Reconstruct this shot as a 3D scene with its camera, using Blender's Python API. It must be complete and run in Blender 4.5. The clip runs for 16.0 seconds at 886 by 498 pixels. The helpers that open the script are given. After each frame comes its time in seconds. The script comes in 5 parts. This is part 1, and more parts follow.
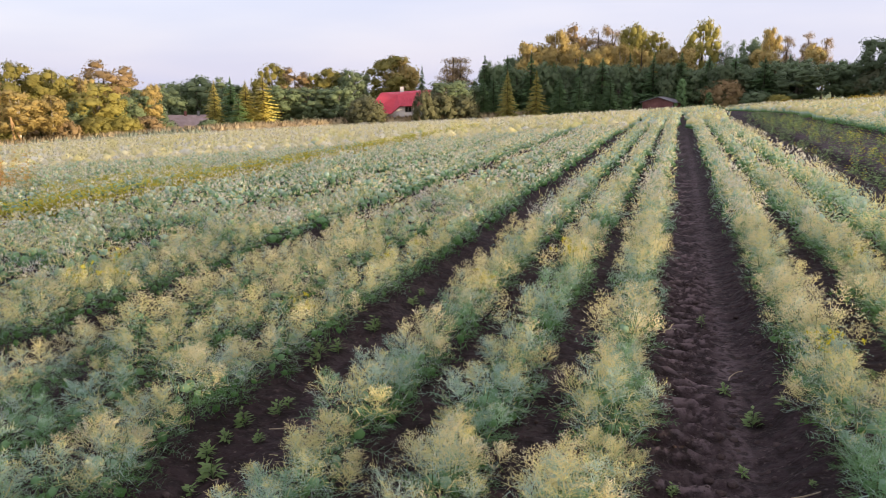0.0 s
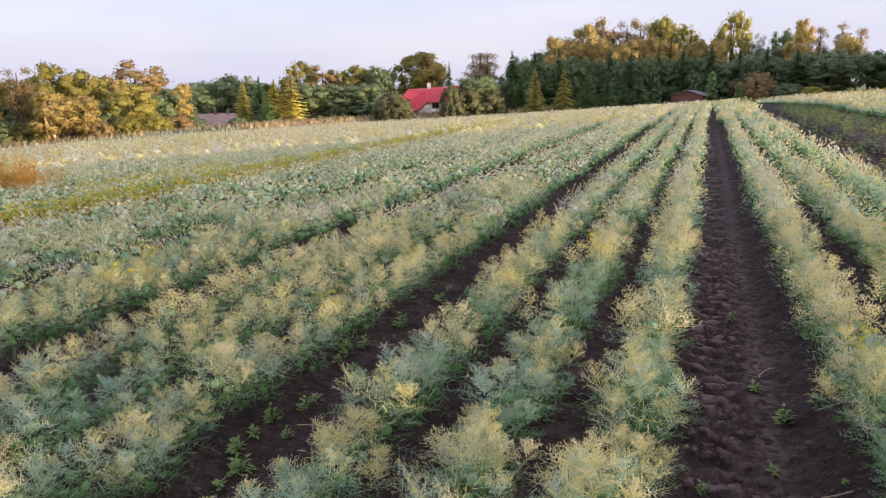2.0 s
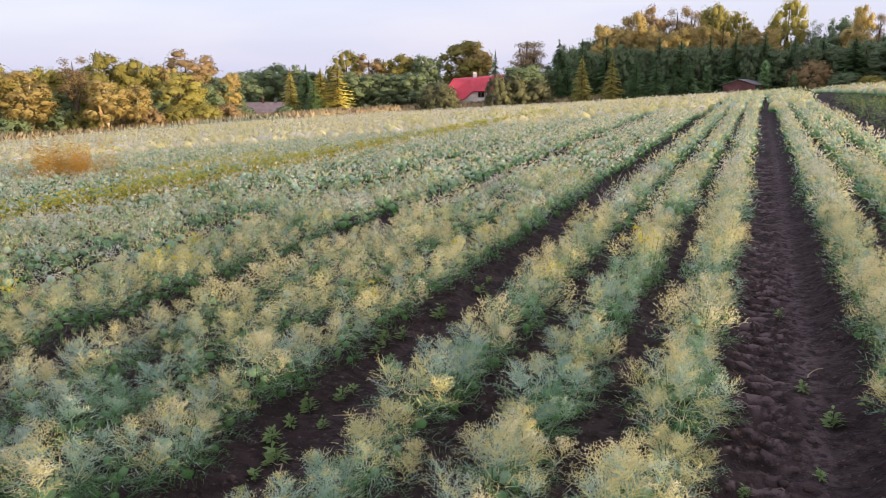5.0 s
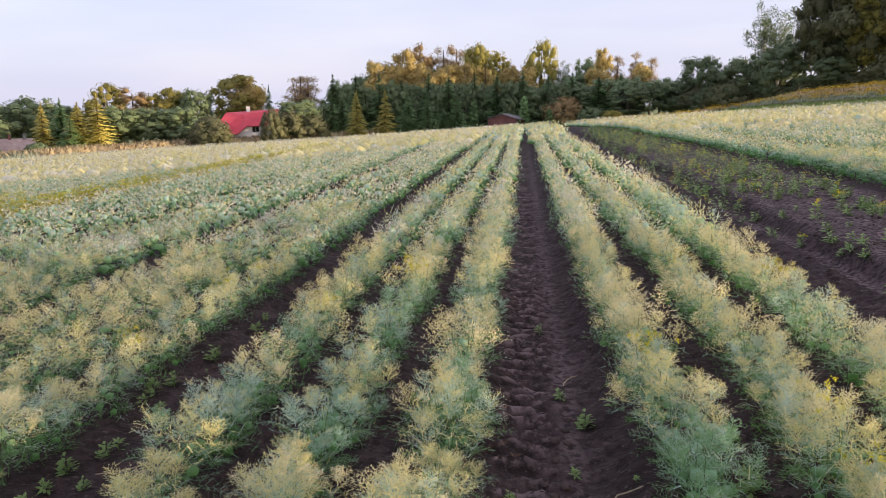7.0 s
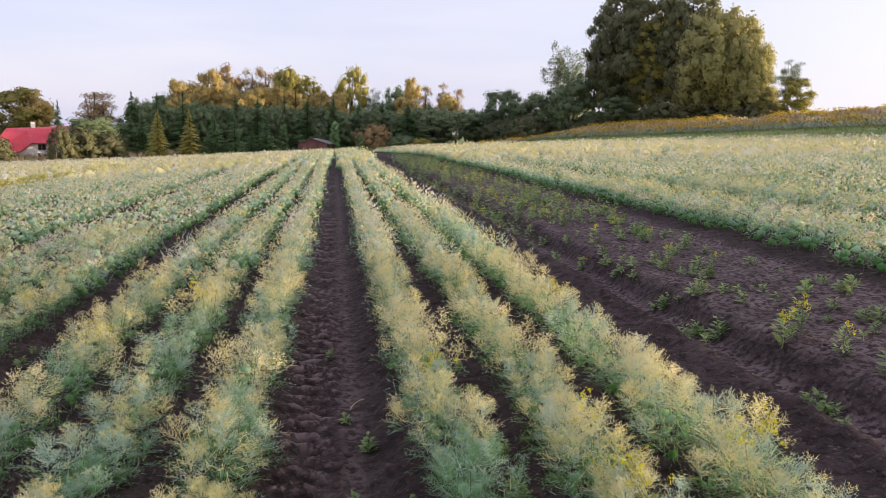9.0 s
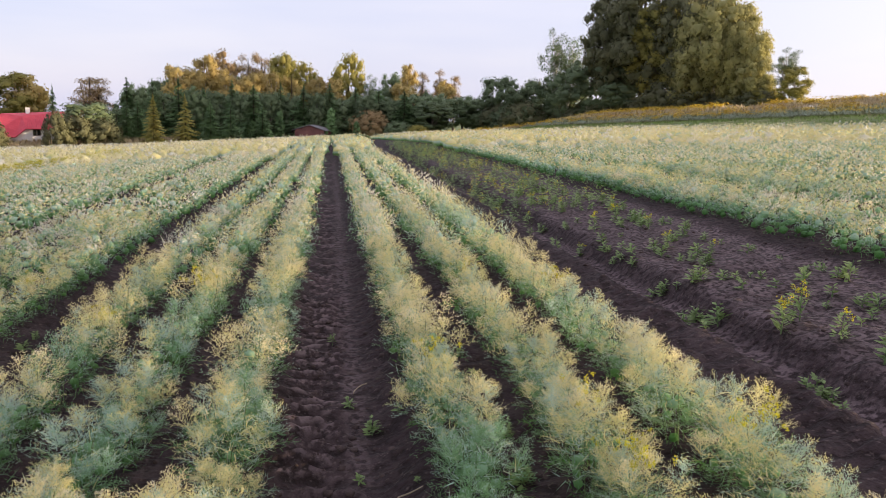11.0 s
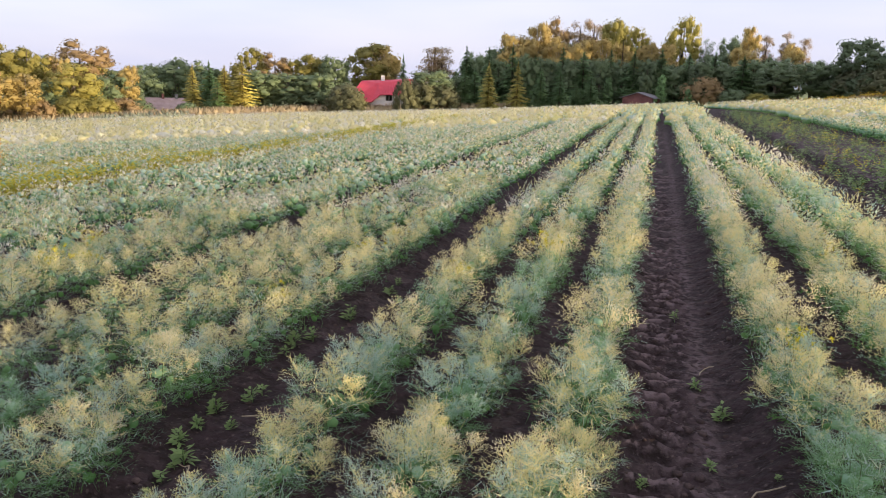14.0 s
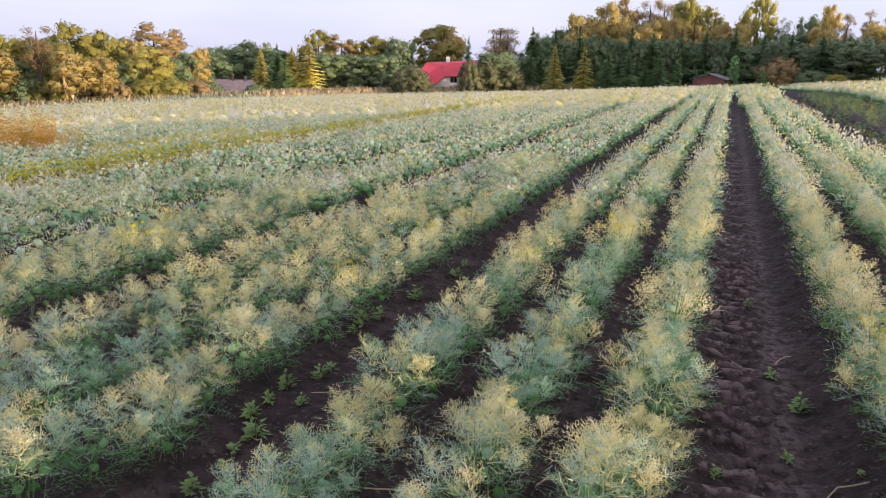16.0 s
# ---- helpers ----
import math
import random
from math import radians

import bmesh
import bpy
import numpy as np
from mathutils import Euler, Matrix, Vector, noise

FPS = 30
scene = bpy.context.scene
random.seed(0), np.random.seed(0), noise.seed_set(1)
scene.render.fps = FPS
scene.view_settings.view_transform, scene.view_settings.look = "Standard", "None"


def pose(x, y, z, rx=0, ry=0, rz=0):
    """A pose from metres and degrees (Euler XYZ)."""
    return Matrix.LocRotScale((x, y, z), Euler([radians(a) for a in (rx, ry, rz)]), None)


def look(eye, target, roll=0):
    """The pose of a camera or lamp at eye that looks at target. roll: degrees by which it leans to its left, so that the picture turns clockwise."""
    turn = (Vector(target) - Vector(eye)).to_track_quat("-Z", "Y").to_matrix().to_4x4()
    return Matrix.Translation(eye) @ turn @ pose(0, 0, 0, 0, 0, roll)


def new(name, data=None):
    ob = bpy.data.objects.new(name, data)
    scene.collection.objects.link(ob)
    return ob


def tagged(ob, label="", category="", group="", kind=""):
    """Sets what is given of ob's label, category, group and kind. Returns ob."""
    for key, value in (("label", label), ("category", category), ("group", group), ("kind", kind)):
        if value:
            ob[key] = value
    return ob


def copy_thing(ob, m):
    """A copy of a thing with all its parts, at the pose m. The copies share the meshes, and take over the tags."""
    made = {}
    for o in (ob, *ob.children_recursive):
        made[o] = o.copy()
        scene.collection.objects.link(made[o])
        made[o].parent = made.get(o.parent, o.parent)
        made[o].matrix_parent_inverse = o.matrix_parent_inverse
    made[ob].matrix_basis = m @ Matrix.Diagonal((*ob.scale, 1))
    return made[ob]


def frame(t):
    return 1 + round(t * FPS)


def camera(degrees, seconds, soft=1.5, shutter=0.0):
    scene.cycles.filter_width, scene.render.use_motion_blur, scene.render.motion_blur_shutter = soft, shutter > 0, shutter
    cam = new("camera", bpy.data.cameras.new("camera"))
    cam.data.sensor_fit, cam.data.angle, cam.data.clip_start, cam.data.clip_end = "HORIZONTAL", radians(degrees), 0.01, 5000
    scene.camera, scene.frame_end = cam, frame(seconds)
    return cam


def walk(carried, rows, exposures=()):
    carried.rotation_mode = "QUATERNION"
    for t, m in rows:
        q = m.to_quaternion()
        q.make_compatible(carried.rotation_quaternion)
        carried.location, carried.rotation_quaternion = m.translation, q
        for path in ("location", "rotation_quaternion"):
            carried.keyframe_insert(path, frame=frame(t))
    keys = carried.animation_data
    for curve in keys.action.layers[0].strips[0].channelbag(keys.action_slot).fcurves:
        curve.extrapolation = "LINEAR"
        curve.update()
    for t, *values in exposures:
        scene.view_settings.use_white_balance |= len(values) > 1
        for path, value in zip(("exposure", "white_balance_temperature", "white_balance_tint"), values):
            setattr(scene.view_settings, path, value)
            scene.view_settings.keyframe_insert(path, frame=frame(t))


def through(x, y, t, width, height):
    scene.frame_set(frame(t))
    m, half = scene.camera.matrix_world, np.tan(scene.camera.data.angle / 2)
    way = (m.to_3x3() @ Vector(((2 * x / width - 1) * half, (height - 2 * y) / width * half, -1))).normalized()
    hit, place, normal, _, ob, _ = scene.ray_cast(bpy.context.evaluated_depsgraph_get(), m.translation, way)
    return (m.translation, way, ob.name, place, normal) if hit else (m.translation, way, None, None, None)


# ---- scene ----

# ---------------------------------------------------------------- camera
cam = camera(58.92, 16.0, soft=0.85)
PATH = [
    (0.0, 0.000, 0.000, 1.700, 78.46, -0.00, 16.81),
    (0.5, 0.005, 0.004, 1.700, 78.51, 0.79, 17.97),
    (1.0, 0.002, -0.000, 1.702, 78.18, 1.16, 19.53),
    (1.5, 0.009, 0.006, 1.701, 78.22, 0.76, 19.14),
    (2.0, 0.009, 0.003, 1.703, 78.19, 0.65, 18.75),
    (2.5, 0.026, -0.004, 1.709, 78.62, 0.54, 18.62),
    (3.0, 0.040, -0.007, 1.701, 78.35, 0.10, 19.23),
    (3.5, 0.026, 0.018, 1.690, 77.43, -0.22, 20.18),
    (3.7, 0.023, 0.037, 1.682, 77.22, -0.29, 20.66),
    (5.8, 0.018, 0.070, 1.715, 77.58, 0.97, 22.35),
    (6.0, -0.013, 0.043, 1.703, 78.03, 0.16, 19.36),
    (6.5, 0.036, 0.043, 1.713, 79.23, 0.09, 12.88),
    (7.0, 0.113, 0.027, 1.713, 79.71, 0.52, 6.06),
    (7.5, 0.164, 0.032, 1.714, 80.40, 0.38, 1.56),
    (8.0, 0.209, 0.037, 1.706, 80.55, -0.43, -2.02),
    (8.5, 0.250, 0.027, 1.714, 81.33, -0.95, -5.41),
    (9.0, 0.280, 0.017, 1.708, 81.63, -1.29, -7.44),
    (9.2, 0.294, 0.015, 1.700, 81.31, -1.19, -8.02),
    (11.3, 0.202, -0.004, 1.700, 80.43, -1.67, -7.50),
    (11.5, 0.176, 0.002, 1.699, 79.70, -1.35, -4.10),
    (12.0, 0.141, 0.025, 1.697, 79.23, -1.10, 1.71),
    (12.5, 0.102, 0.021, 1.696, 78.14, -1.79, 5.11),
    (13.0, 0.068, 0.013, 1.699, 78.33, -1.85, 8.68),
    (13.5, 0.028, -0.001, 1.699, 77.98, -1.42, 12.38),
    (14.0, 0.004, -0.003, 1.703, 77.77, -1.56, 15.47),
    (14.5, -0.020, -0.015, 1.701, 77.46, -1.61, 17.08),
    (15.0, -0.022, -0.011, 1.697, 77.12, -1.55, 18.80),
    (15.5, -0.032, -0.002, 1.694, 76.72, -1.58, 19.30),
    (16.0, -0.042, 0.003, 1.691, 76.37, -1.40, 20.08),
]
walk(cam, [(r[0], pose(*r[1:])) for r in PATH], exposures=[(0.0, 0.45, 6420, 10), (3.5, 0.45, 6320, 10), (6.5, 0.46, 6280, 10), (9.0, 0.46, 6420, 10), (11.3, 0.46, 6420, 10), (12.5, 0.54, 6400, 9), (14.0, 0.54, 6270, 9), (16.0, 0.54, 6140, 10)])

# ---------------------------------------------------------------- light
SUN_AZ, SUN_EL = 104.0, 6.5          # degrees right of the rows, degrees over the level
world = bpy.data.worlds.new("evening_sky")
scene.world = world
world.use_nodes = True
wn = world.node_tree
bg = wn.nodes["Background"]
sky = wn.nodes.new("ShaderNodeTexSky")
sky.sky_type = 'NISHITA'
sky.sun_disc = False
sky.sun_elevation = radians(SUN_EL)
sky.sun_rotation = radians(SUN_AZ)
sky.air_density, sky.dust_density, sky.ozone_density = 1.0, 2.0, 1.5
haze = wn.nodes.new("ShaderNodeMix")
haze.data_type = 'RGBA'
haze.inputs[0].default_value = 0.62
coord = wn.nodes.new("ShaderNodeTexCoord")
stretch = wn.nodes.new("ShaderNodeMapping")
stretch.inputs["Scale"].default_value = (1.3, 1.3, 7.0)
stretch.inputs["Rotation"].default_value = (0.15, 0.1, 0.0)
streak = wn.nodes.new("ShaderNodeTexNoise")
streak.inputs["Scale"].default_value = 1.7
streak.inputs["Detail"].default_value = 4.0
cloud = wn.nodes.new("ShaderNodeValToRGB")
cloud.color_ramp.elements[0].position, cloud.color_ramp.elements[0].color = 0.36, (6.35, 6.35, 8.3, 1)
cloud.color_ramp.elements[1].position, cloud.color_ramp.elements[1].color = 0.64, (7.4, 7.1, 8.5, 1)
wn.links.new(coord.outputs["Generated"], stretch.inputs[0])
wn.links.new(stretch.outputs[0], streak.inputs["Vector"])
wn.links.new(streak.outputs[0], cloud.inputs[0])
toward = wn.nodes.new("ShaderNodeVectorMath")
toward.operation = 'DOT_PRODUCT'
toward.inputs[1].default_value = (math.sin(radians(SUN_AZ)), math.cos(radians(SUN_AZ)), 0.0)
wn.links.new(coord.outputs["Generated"], toward.inputs[0])
glow = wn.nodes.new("ShaderNodeMapRange")
glow.interpolation_type = 'SMOOTHSTEP'
glow.inputs["From Min"].default_value, glow.inputs["From Max"].default_value = -0.15, 0.85
wn.links.new(toward.outputs["Value"], glow.inputs["Value"])
warm = wn.nodes.new("ShaderNodeMix")
warm.data_type = 'RGBA'
warm.inputs[7].default_value = (10.2, 9.5, 10.0, 1)
wn.links.new(glow.outputs[0], warm.inputs[0])
wn.links.new(cloud.outputs[0], warm.inputs[6])
wn.links.new(warm.outputs[2], haze.inputs[7])
wn.links.new(sky.outputs[0], haze.inputs[6])
wn.links.new(haze.outputs[2], bg.inputs[0])
bg.inputs[1].default_value = 0.120

sun_data = bpy.data.lights.new("sun", 'SUN')
sun_data.energy = 4.8
sun_data.angle = radians(0.6)
sun_data.color = (1.0, 0.76, 0.49)
sun = new("sun", sun_data)
sa, se = radians(SUN_AZ), radians(SUN_EL)
sun.matrix_world = look((60 * math.sin(sa), 60 * math.cos(sa), 40), (60 * math.sin(sa) - math.sin(sa) * math.cos(se), 60 * math.cos(sa) - math.cos(sa) * math.cos(se), 40 - math.sin(se)))

# ---------------------------------------------------------------- helpers
def vnoise(x, y, seed=0):
    """Smooth value noise in 0..1 on arrays."""
    x, y = np.asarray(x, float), np.asarray(y, float)
    xi, yi = np.floor(x), np.floor(y)
    fx, fy = x - xi, y - yi
    fx, fy = fx * fx * (3 - 2 * fx), fy * fy * (3 - 2 * fy)
    def h(a, b):
        v = np.sin(a * 127.1 + b * 311.7 + seed * 74.7) * 43758.5453
        return v - np.floor(v)
    return (h(xi, yi) * (1 - fx) + h(xi + 1, yi) * fx) * (1 - fy) + (h(xi, yi + 1) * (1 - fx) + h(xi + 1, yi + 1) * fx) * fy


def sstep(a, b, v):
    u = np.clip((np.asarray(v, float) - a) / (b - a), 0, 1)
    return u * u * (3 - 2 * u)


def edge_x(y):
    """The field's boundary on the bank side."""
    return 60.9 - 0.277 * np.asarray(y, float)


def land(x, y):
    """The lie of the land, without furrows."""
    x, y = np.asarray(x, float), np.asarray(y, float)
    z = np.interp(x, [-140, -110, -77, -44, -15, 6, 20, 60], [-6.9, -6.6, -5.6, -2.7, -0.975, 0.39, 1.1, 2.75])
    w = np.interp(x, [-77, -58, -44, -20], [0.0, 0.25, 0.75, 1.0])
    z = z - 0.0225 * np.clip(y - 48, 0, 90) * w
    z = z + (1.2 * sstep(-9.5, 0.5, x - edge_x(y)) + 1.1 * sstep(0.5, 7, x - edge_x(y))) * sstep(130, 110, y)
    return z


BEDS = {"L": (-0.22, -0.82, -1.44), "R": (0.82, 1.42, 2.01), "M": (-2.44, -3.05, -3.68), "N": (-4.8, -5.4, -6.0), "O": (-7.1, -7.7, -8.3), "P": (-9.2, -9.8, -10.4)}
SKEW = 0.0065                       # the rows drift this much sideways for each metre ahead
NEAR_ROWS = [v for b in BEDS.values() for v in b]


def lug_crest(x, y):
    """The crests that tyre lugs have pressed up across the wheel track, 0 to 1."""
    phase = (y + 0.35 * np.abs(x - 0.16)) * 2 * math.pi / 0.17 + 1.8 * vnoise(x * 3, y * 1.5, 4)
    return (1.0 - np.abs(np.sin(0.5 * phase))) * np.exp(-((x - 0.14) / 0.22) ** 4)


def furrows(x, y):
    """Ridges, wheel tracks, lug marks and clods of the tilled soil."""
    x, y = np.asarray(x, float), np.asarray(y, float)
    x = x + SKEW * y
    z = np.zeros_like(x)
    for r in NEAR_ROWS:
        z = z + 0.05 * np.exp(-((x - r) / 0.2) ** 2)
    wob = 0.03 * (vnoise(x * 0 + 3, y * 0.6, 2) - 0.5)
    for c, w, d in ((0.30, 0.32, 0.06), (-1.98, 0.26, 0.04), (3.27, 0.2, 0.15), (5.35, 0.28, 0.06)):
        z = z - d * np.exp(-((x - c - wob) / w) ** 4)
    z = z + 0.058 * (lug_crest(x, y) - 0.35) * (0.45 + 1.0 * vnoise(x * 4, y * 4, 8))
    z = z + 0.012 * np.sin((y - 0.3 * x) * 2 * math.pi / 0.16) * np.exp(-((x - 2.85) / 0.16) ** 4)
    z = z + 0.05 * np.exp(-((x - 2.95) / 0.12) ** 2) * sstep(2.5, 2.7, x) + 0.06 * sstep(3.42, 3.58, x) * sstep(5.15, 4.9, x)
    rough = np.clip(1 - 0.75 * np.exp(-((x - 0.38) / 0.1) ** 2) - 0.9 * np.exp(-((x - 3.27) / 0.2) ** 4) - 0.7 * np.exp(-((x - 5.3) / 0.25) ** 2), 0.15, 1)
    z = z + rough * (0.034 * (vnoise(x * 8, y * 8, 1) - 0.5) + 0.034 * (vnoise(x * 17, y * 17, 3) - 0.5) + 0.04 * (vnoise(x * 2.3, y * 2.3, 5) - 0.5))
    fade = sstep(60, 30, y) * sstep(-14, -9, x) * sstep(9, 6.5, x)
    return z * fade


def ground_z(x, y):
    return land(x, y) + furrows(x, y)


def gz(x, y):
    return float(ground_z(np.array([x]), np.array([y]))[0])


def mesh_obj(name, verts, faces, mat, parent=None, tip=None, smooth=False, label="", normals=None):
    """One mesh object from arrays: faces is an (n, 3) or (n, 4) array; tip: a value for each vertex."""
    verts, faces = np.asarray(verts, np.float32), np.asarray(faces, np.int32)
    if normals is not None:
        # turn every leaf's face to the side its soft normal points to
        n = np.cross(verts[faces[:, 1]] - verts[faces[:, 0]], verts[faces[:, 2]] - verts[faces[:, 0]])
        back = np.einsum("ij,ij->i", n, normals[faces[:, 0]]) < 0
        faces[back] = faces[back][:, ::-1]
        smooth = True
    me = bpy.data.meshes.new(name)
    me.vertices.add(len(verts))
    me.vertices.foreach_set("co", verts.ravel())
    k = faces.shape[1]
    me.loops.add(faces.size)
    me.loops.foreach_set("vertex_index", faces.ravel())
    me.polygons.add(len(faces))
    me.polygons.foreach_set("loop_start", np.arange(0, faces.size, k, dtype=np.int32))
    if smooth:
        me.polygons.foreach_set("use_smooth", np.ones(len(faces), bool))
    if tip is not None:
        at = me.attributes.new("tip", 'FLOAT', 'POINT')
        at.data.foreach_set("value", np.asarray(tip, np.float32))
    me.update(calc_edges=True)
    if normals is not None:
        me.normals_split_custom_set_from_vertices(np.asarray(normals, np.float32))
    me.materials.append(mat)
    ob = new(name, me)
    if parent is not None:
        ob.parent = parent
    if label:
        ob["label"] = label
    return ob


def part(name, bm, mat, parent=None, label="", smooth=False):
    """Links a bmesh as one mesh object under a thing or a part."""
    me = bpy.data.meshes.new(name)
    bm.to_mesh(me)
    bm.free()
    if smooth:
        me.polygons.foreach_set("use_smooth", [True] * len(me.polygons))
    me.materials.append(mat)
    ob = new(name, me)
    if parent is not None:
        ob.parent = parent
    if label:
        ob["label"] = label
    return ob


def add_box(bm, x0, x1, y0, y1, z0, z1):
    v = [bm.verts.new(p) for p in ((x0, y0, z0), (x1, y0, z0), (x1, y1, z0), (x0, y1, z0), (x0, y0, z1), (x1, y0, z1), (x1, y1, z1), (x0, y1, z1))]
    for f in ((3, 2, 1, 0), (4, 5, 6, 7), (0, 1, 5, 4), (1, 2, 6, 5), (2, 3, 7, 6), (3, 0, 4, 7)):
        bm.faces.new([v[i] for i in f])
    return bm


def box(x0, x1, y0, y1, z0, z1, bevel=0.0):
    bm = add_box(bmesh.new(), x0, x1, y0, y1, z0, z1)
    if bevel:
        bmesh.ops.bevel(bm, geom=bm.edges[:], offset=bevel, segments=1, affect='EDGES')
    return bm


def tube(bm, pts, radii, n=6):
    """A tapered tube along points, closed at its end."""
    rings = []
    for i, p in enumerate(pts):
        p = Vector(p)
        d = (Vector(pts[min(i + 1, len(pts) - 1)]) - Vector(pts[max(i - 1, 0)])).normalized()
        q = d.to_track_quat('Z', 'Y')
        rings.append([bm.verts.new(p + q @ Vector((radii[i] * math.cos(a), radii[i] * math.sin(a), 0))) for a in (2 * math.pi * k / n for k in range(n))])
    for a, b in zip(rings, rings[1:]):
        for k in range(n):
            bm.faces.new((a[k], a[(k + 1) % n], b[(k + 1) % n], b[k]))
    bm.faces.new(rings[-1])
    return bm


def ico(level):
    bm = bmesh.new()
    bmesh.ops.create_icosphere(bm, subdivisions=level, radius=1.0)
    V, F = np.array([v.co[:] for v in bm.verts]), np.array([[v.index for v in f.verts] for f in bm.faces])
    bm.free()
    return V, F


ICO = {k: ico(k) for k in (1, 2)}


def lump(rng, level, rough):
    """An uneven round mass of foliage: vertices and triangles."""
    V, F = ICO[level]
    w = np.ones(len(V))
    for k in range(4):
        w = w + rough * 0.5 * np.sin(V @ rng.normal(0, 2.2 + k, 3) + rng.uniform(0, 6.283))
    return V * np.clip(w, 0.5, 1.5)[:, None], F


# ---------------------------------------------------------------- materials
def base_mat(name, rough=0.8):
    m = bpy.data.materials.new(name)
    m.use_nodes = True
    nt = m.node_tree
    b = nt.nodes["Principled BSDF"]
    b.inputs["Roughness"].default_value = rough
    b.inputs["Specular IOR Level"].default_value = 0.25
    return m, nt, b


def node(nt, kind, **inputs):
    n = nt.nodes.new(kind)
    for k, v in inputs.items():
        n.inputs[k.replace("_", " ")].default_value = v
    return n


def ramp(nt, fac, stops):
    n = nt.nodes.new("ShaderNodeValToRGB")
    while len(n.color_ramp.elements) < len(stops):
        n.color_ramp.elements.new(0.5)
    for e, (p, c) in zip(n.color_ramp.elements, stops):
        e.position, e.color = p, (*c, 1)
    nt.links.new(fac, n.inputs[0])
    return n.outputs[0]


def mix(nt, fac, a, b, mode='MIX'):
    n = nt.nodes.new("ShaderNodeMix")
    n.data_type, n.blend_type = 'RGBA', mode
    for sock, v in ((n.inputs[0], fac), (n.inputs[6], a), (n.inputs[7], b)):
        if isinstance(v, (int, float)):
            sock.default_value = v
        elif isinstance(v, tuple):
            sock.default_value = (*v, 1)
        else:
            nt.links.new(v, sock)
    return n.outputs[2]


def pos_noise(nt, scale, detail=3.0):
    g = nt.nodes.new("ShaderNodeNewGeometry")
    n = node(nt, "ShaderNodeTexNoise", Scale=scale, Detail=detail)
    nt.links.new(g.outputs["Position"], n.inputs["Vector"])
    return n.outputs["Fac"]


def bump(nt, b, height, strength=0.5, dist=0.02):
    n = node(nt, "ShaderNodeBump", Strength=strength, Distance=dist)
    nt.links.new(height, n.inputs["Height"])
    nt.links.new(n.outputs[0], b.inputs["Normal"])


def leaf_mat(name, stops, through=0.3, patch=0.35, rough=0.6, by_object=0.0):
    """Leaves: colour varies leaf by leaf and in patches; some light passes through."""
    m, nt, b = base_mat(name, rough)
    g = nt.nodes.new("ShaderNodeNewGeometry")
    blend = node(nt, "ShaderNodeMix", Factor=0.16)
    nt.links.new(pos_noise(nt, 1.1, 3.0), blend.inputs["A"])
    nt.links.new(g.outputs["Random Per Island"], blend.inputs["B"])
    c = ramp(nt, blend.outputs["Result"], stops)
    if by_object:
        oi = nt.nodes.new("ShaderNodeObjectInfo")
        hs = node(nt, "ShaderNodeHueSaturation")
        mr = node(nt, "ShaderNodeMapRange", To_Min=1 - by_object, To_Max=1 + by_object)
        nt.links.new(oi.outputs["Random"], mr.inputs["Value"])
        nt.links.new(mr.outputs[0], hs.inputs["Value"])
        nt.links.new(c, hs.inputs["Color"])
        c = hs.outputs[0]
    n2 = pos_noise(nt, patch, 3.0)
    c = mix(nt, 0.5, c, ramp(nt, n2, ((0.3, (0.42, 0.42, 0.42)), (0.7, (0.62, 0.62, 0.58)))), 'OVERLAY')
    nt.links.new(c, b.inputs["Base Color"])
    tr = nt.nodes.new("ShaderNodeBsdfTranslucent")
    nt.links.new(c, tr.inputs["Color"])
    mx = node(nt, "ShaderNodeMixShader", Fac=through)
    nt.links.new(b.outputs[0], mx.inputs[1])
    nt.links.new(tr.outputs[0], mx.inputs[2])
    nt.links.new(mx.outputs[0], nt.nodes["Material Output"].inputs[0])
    return m


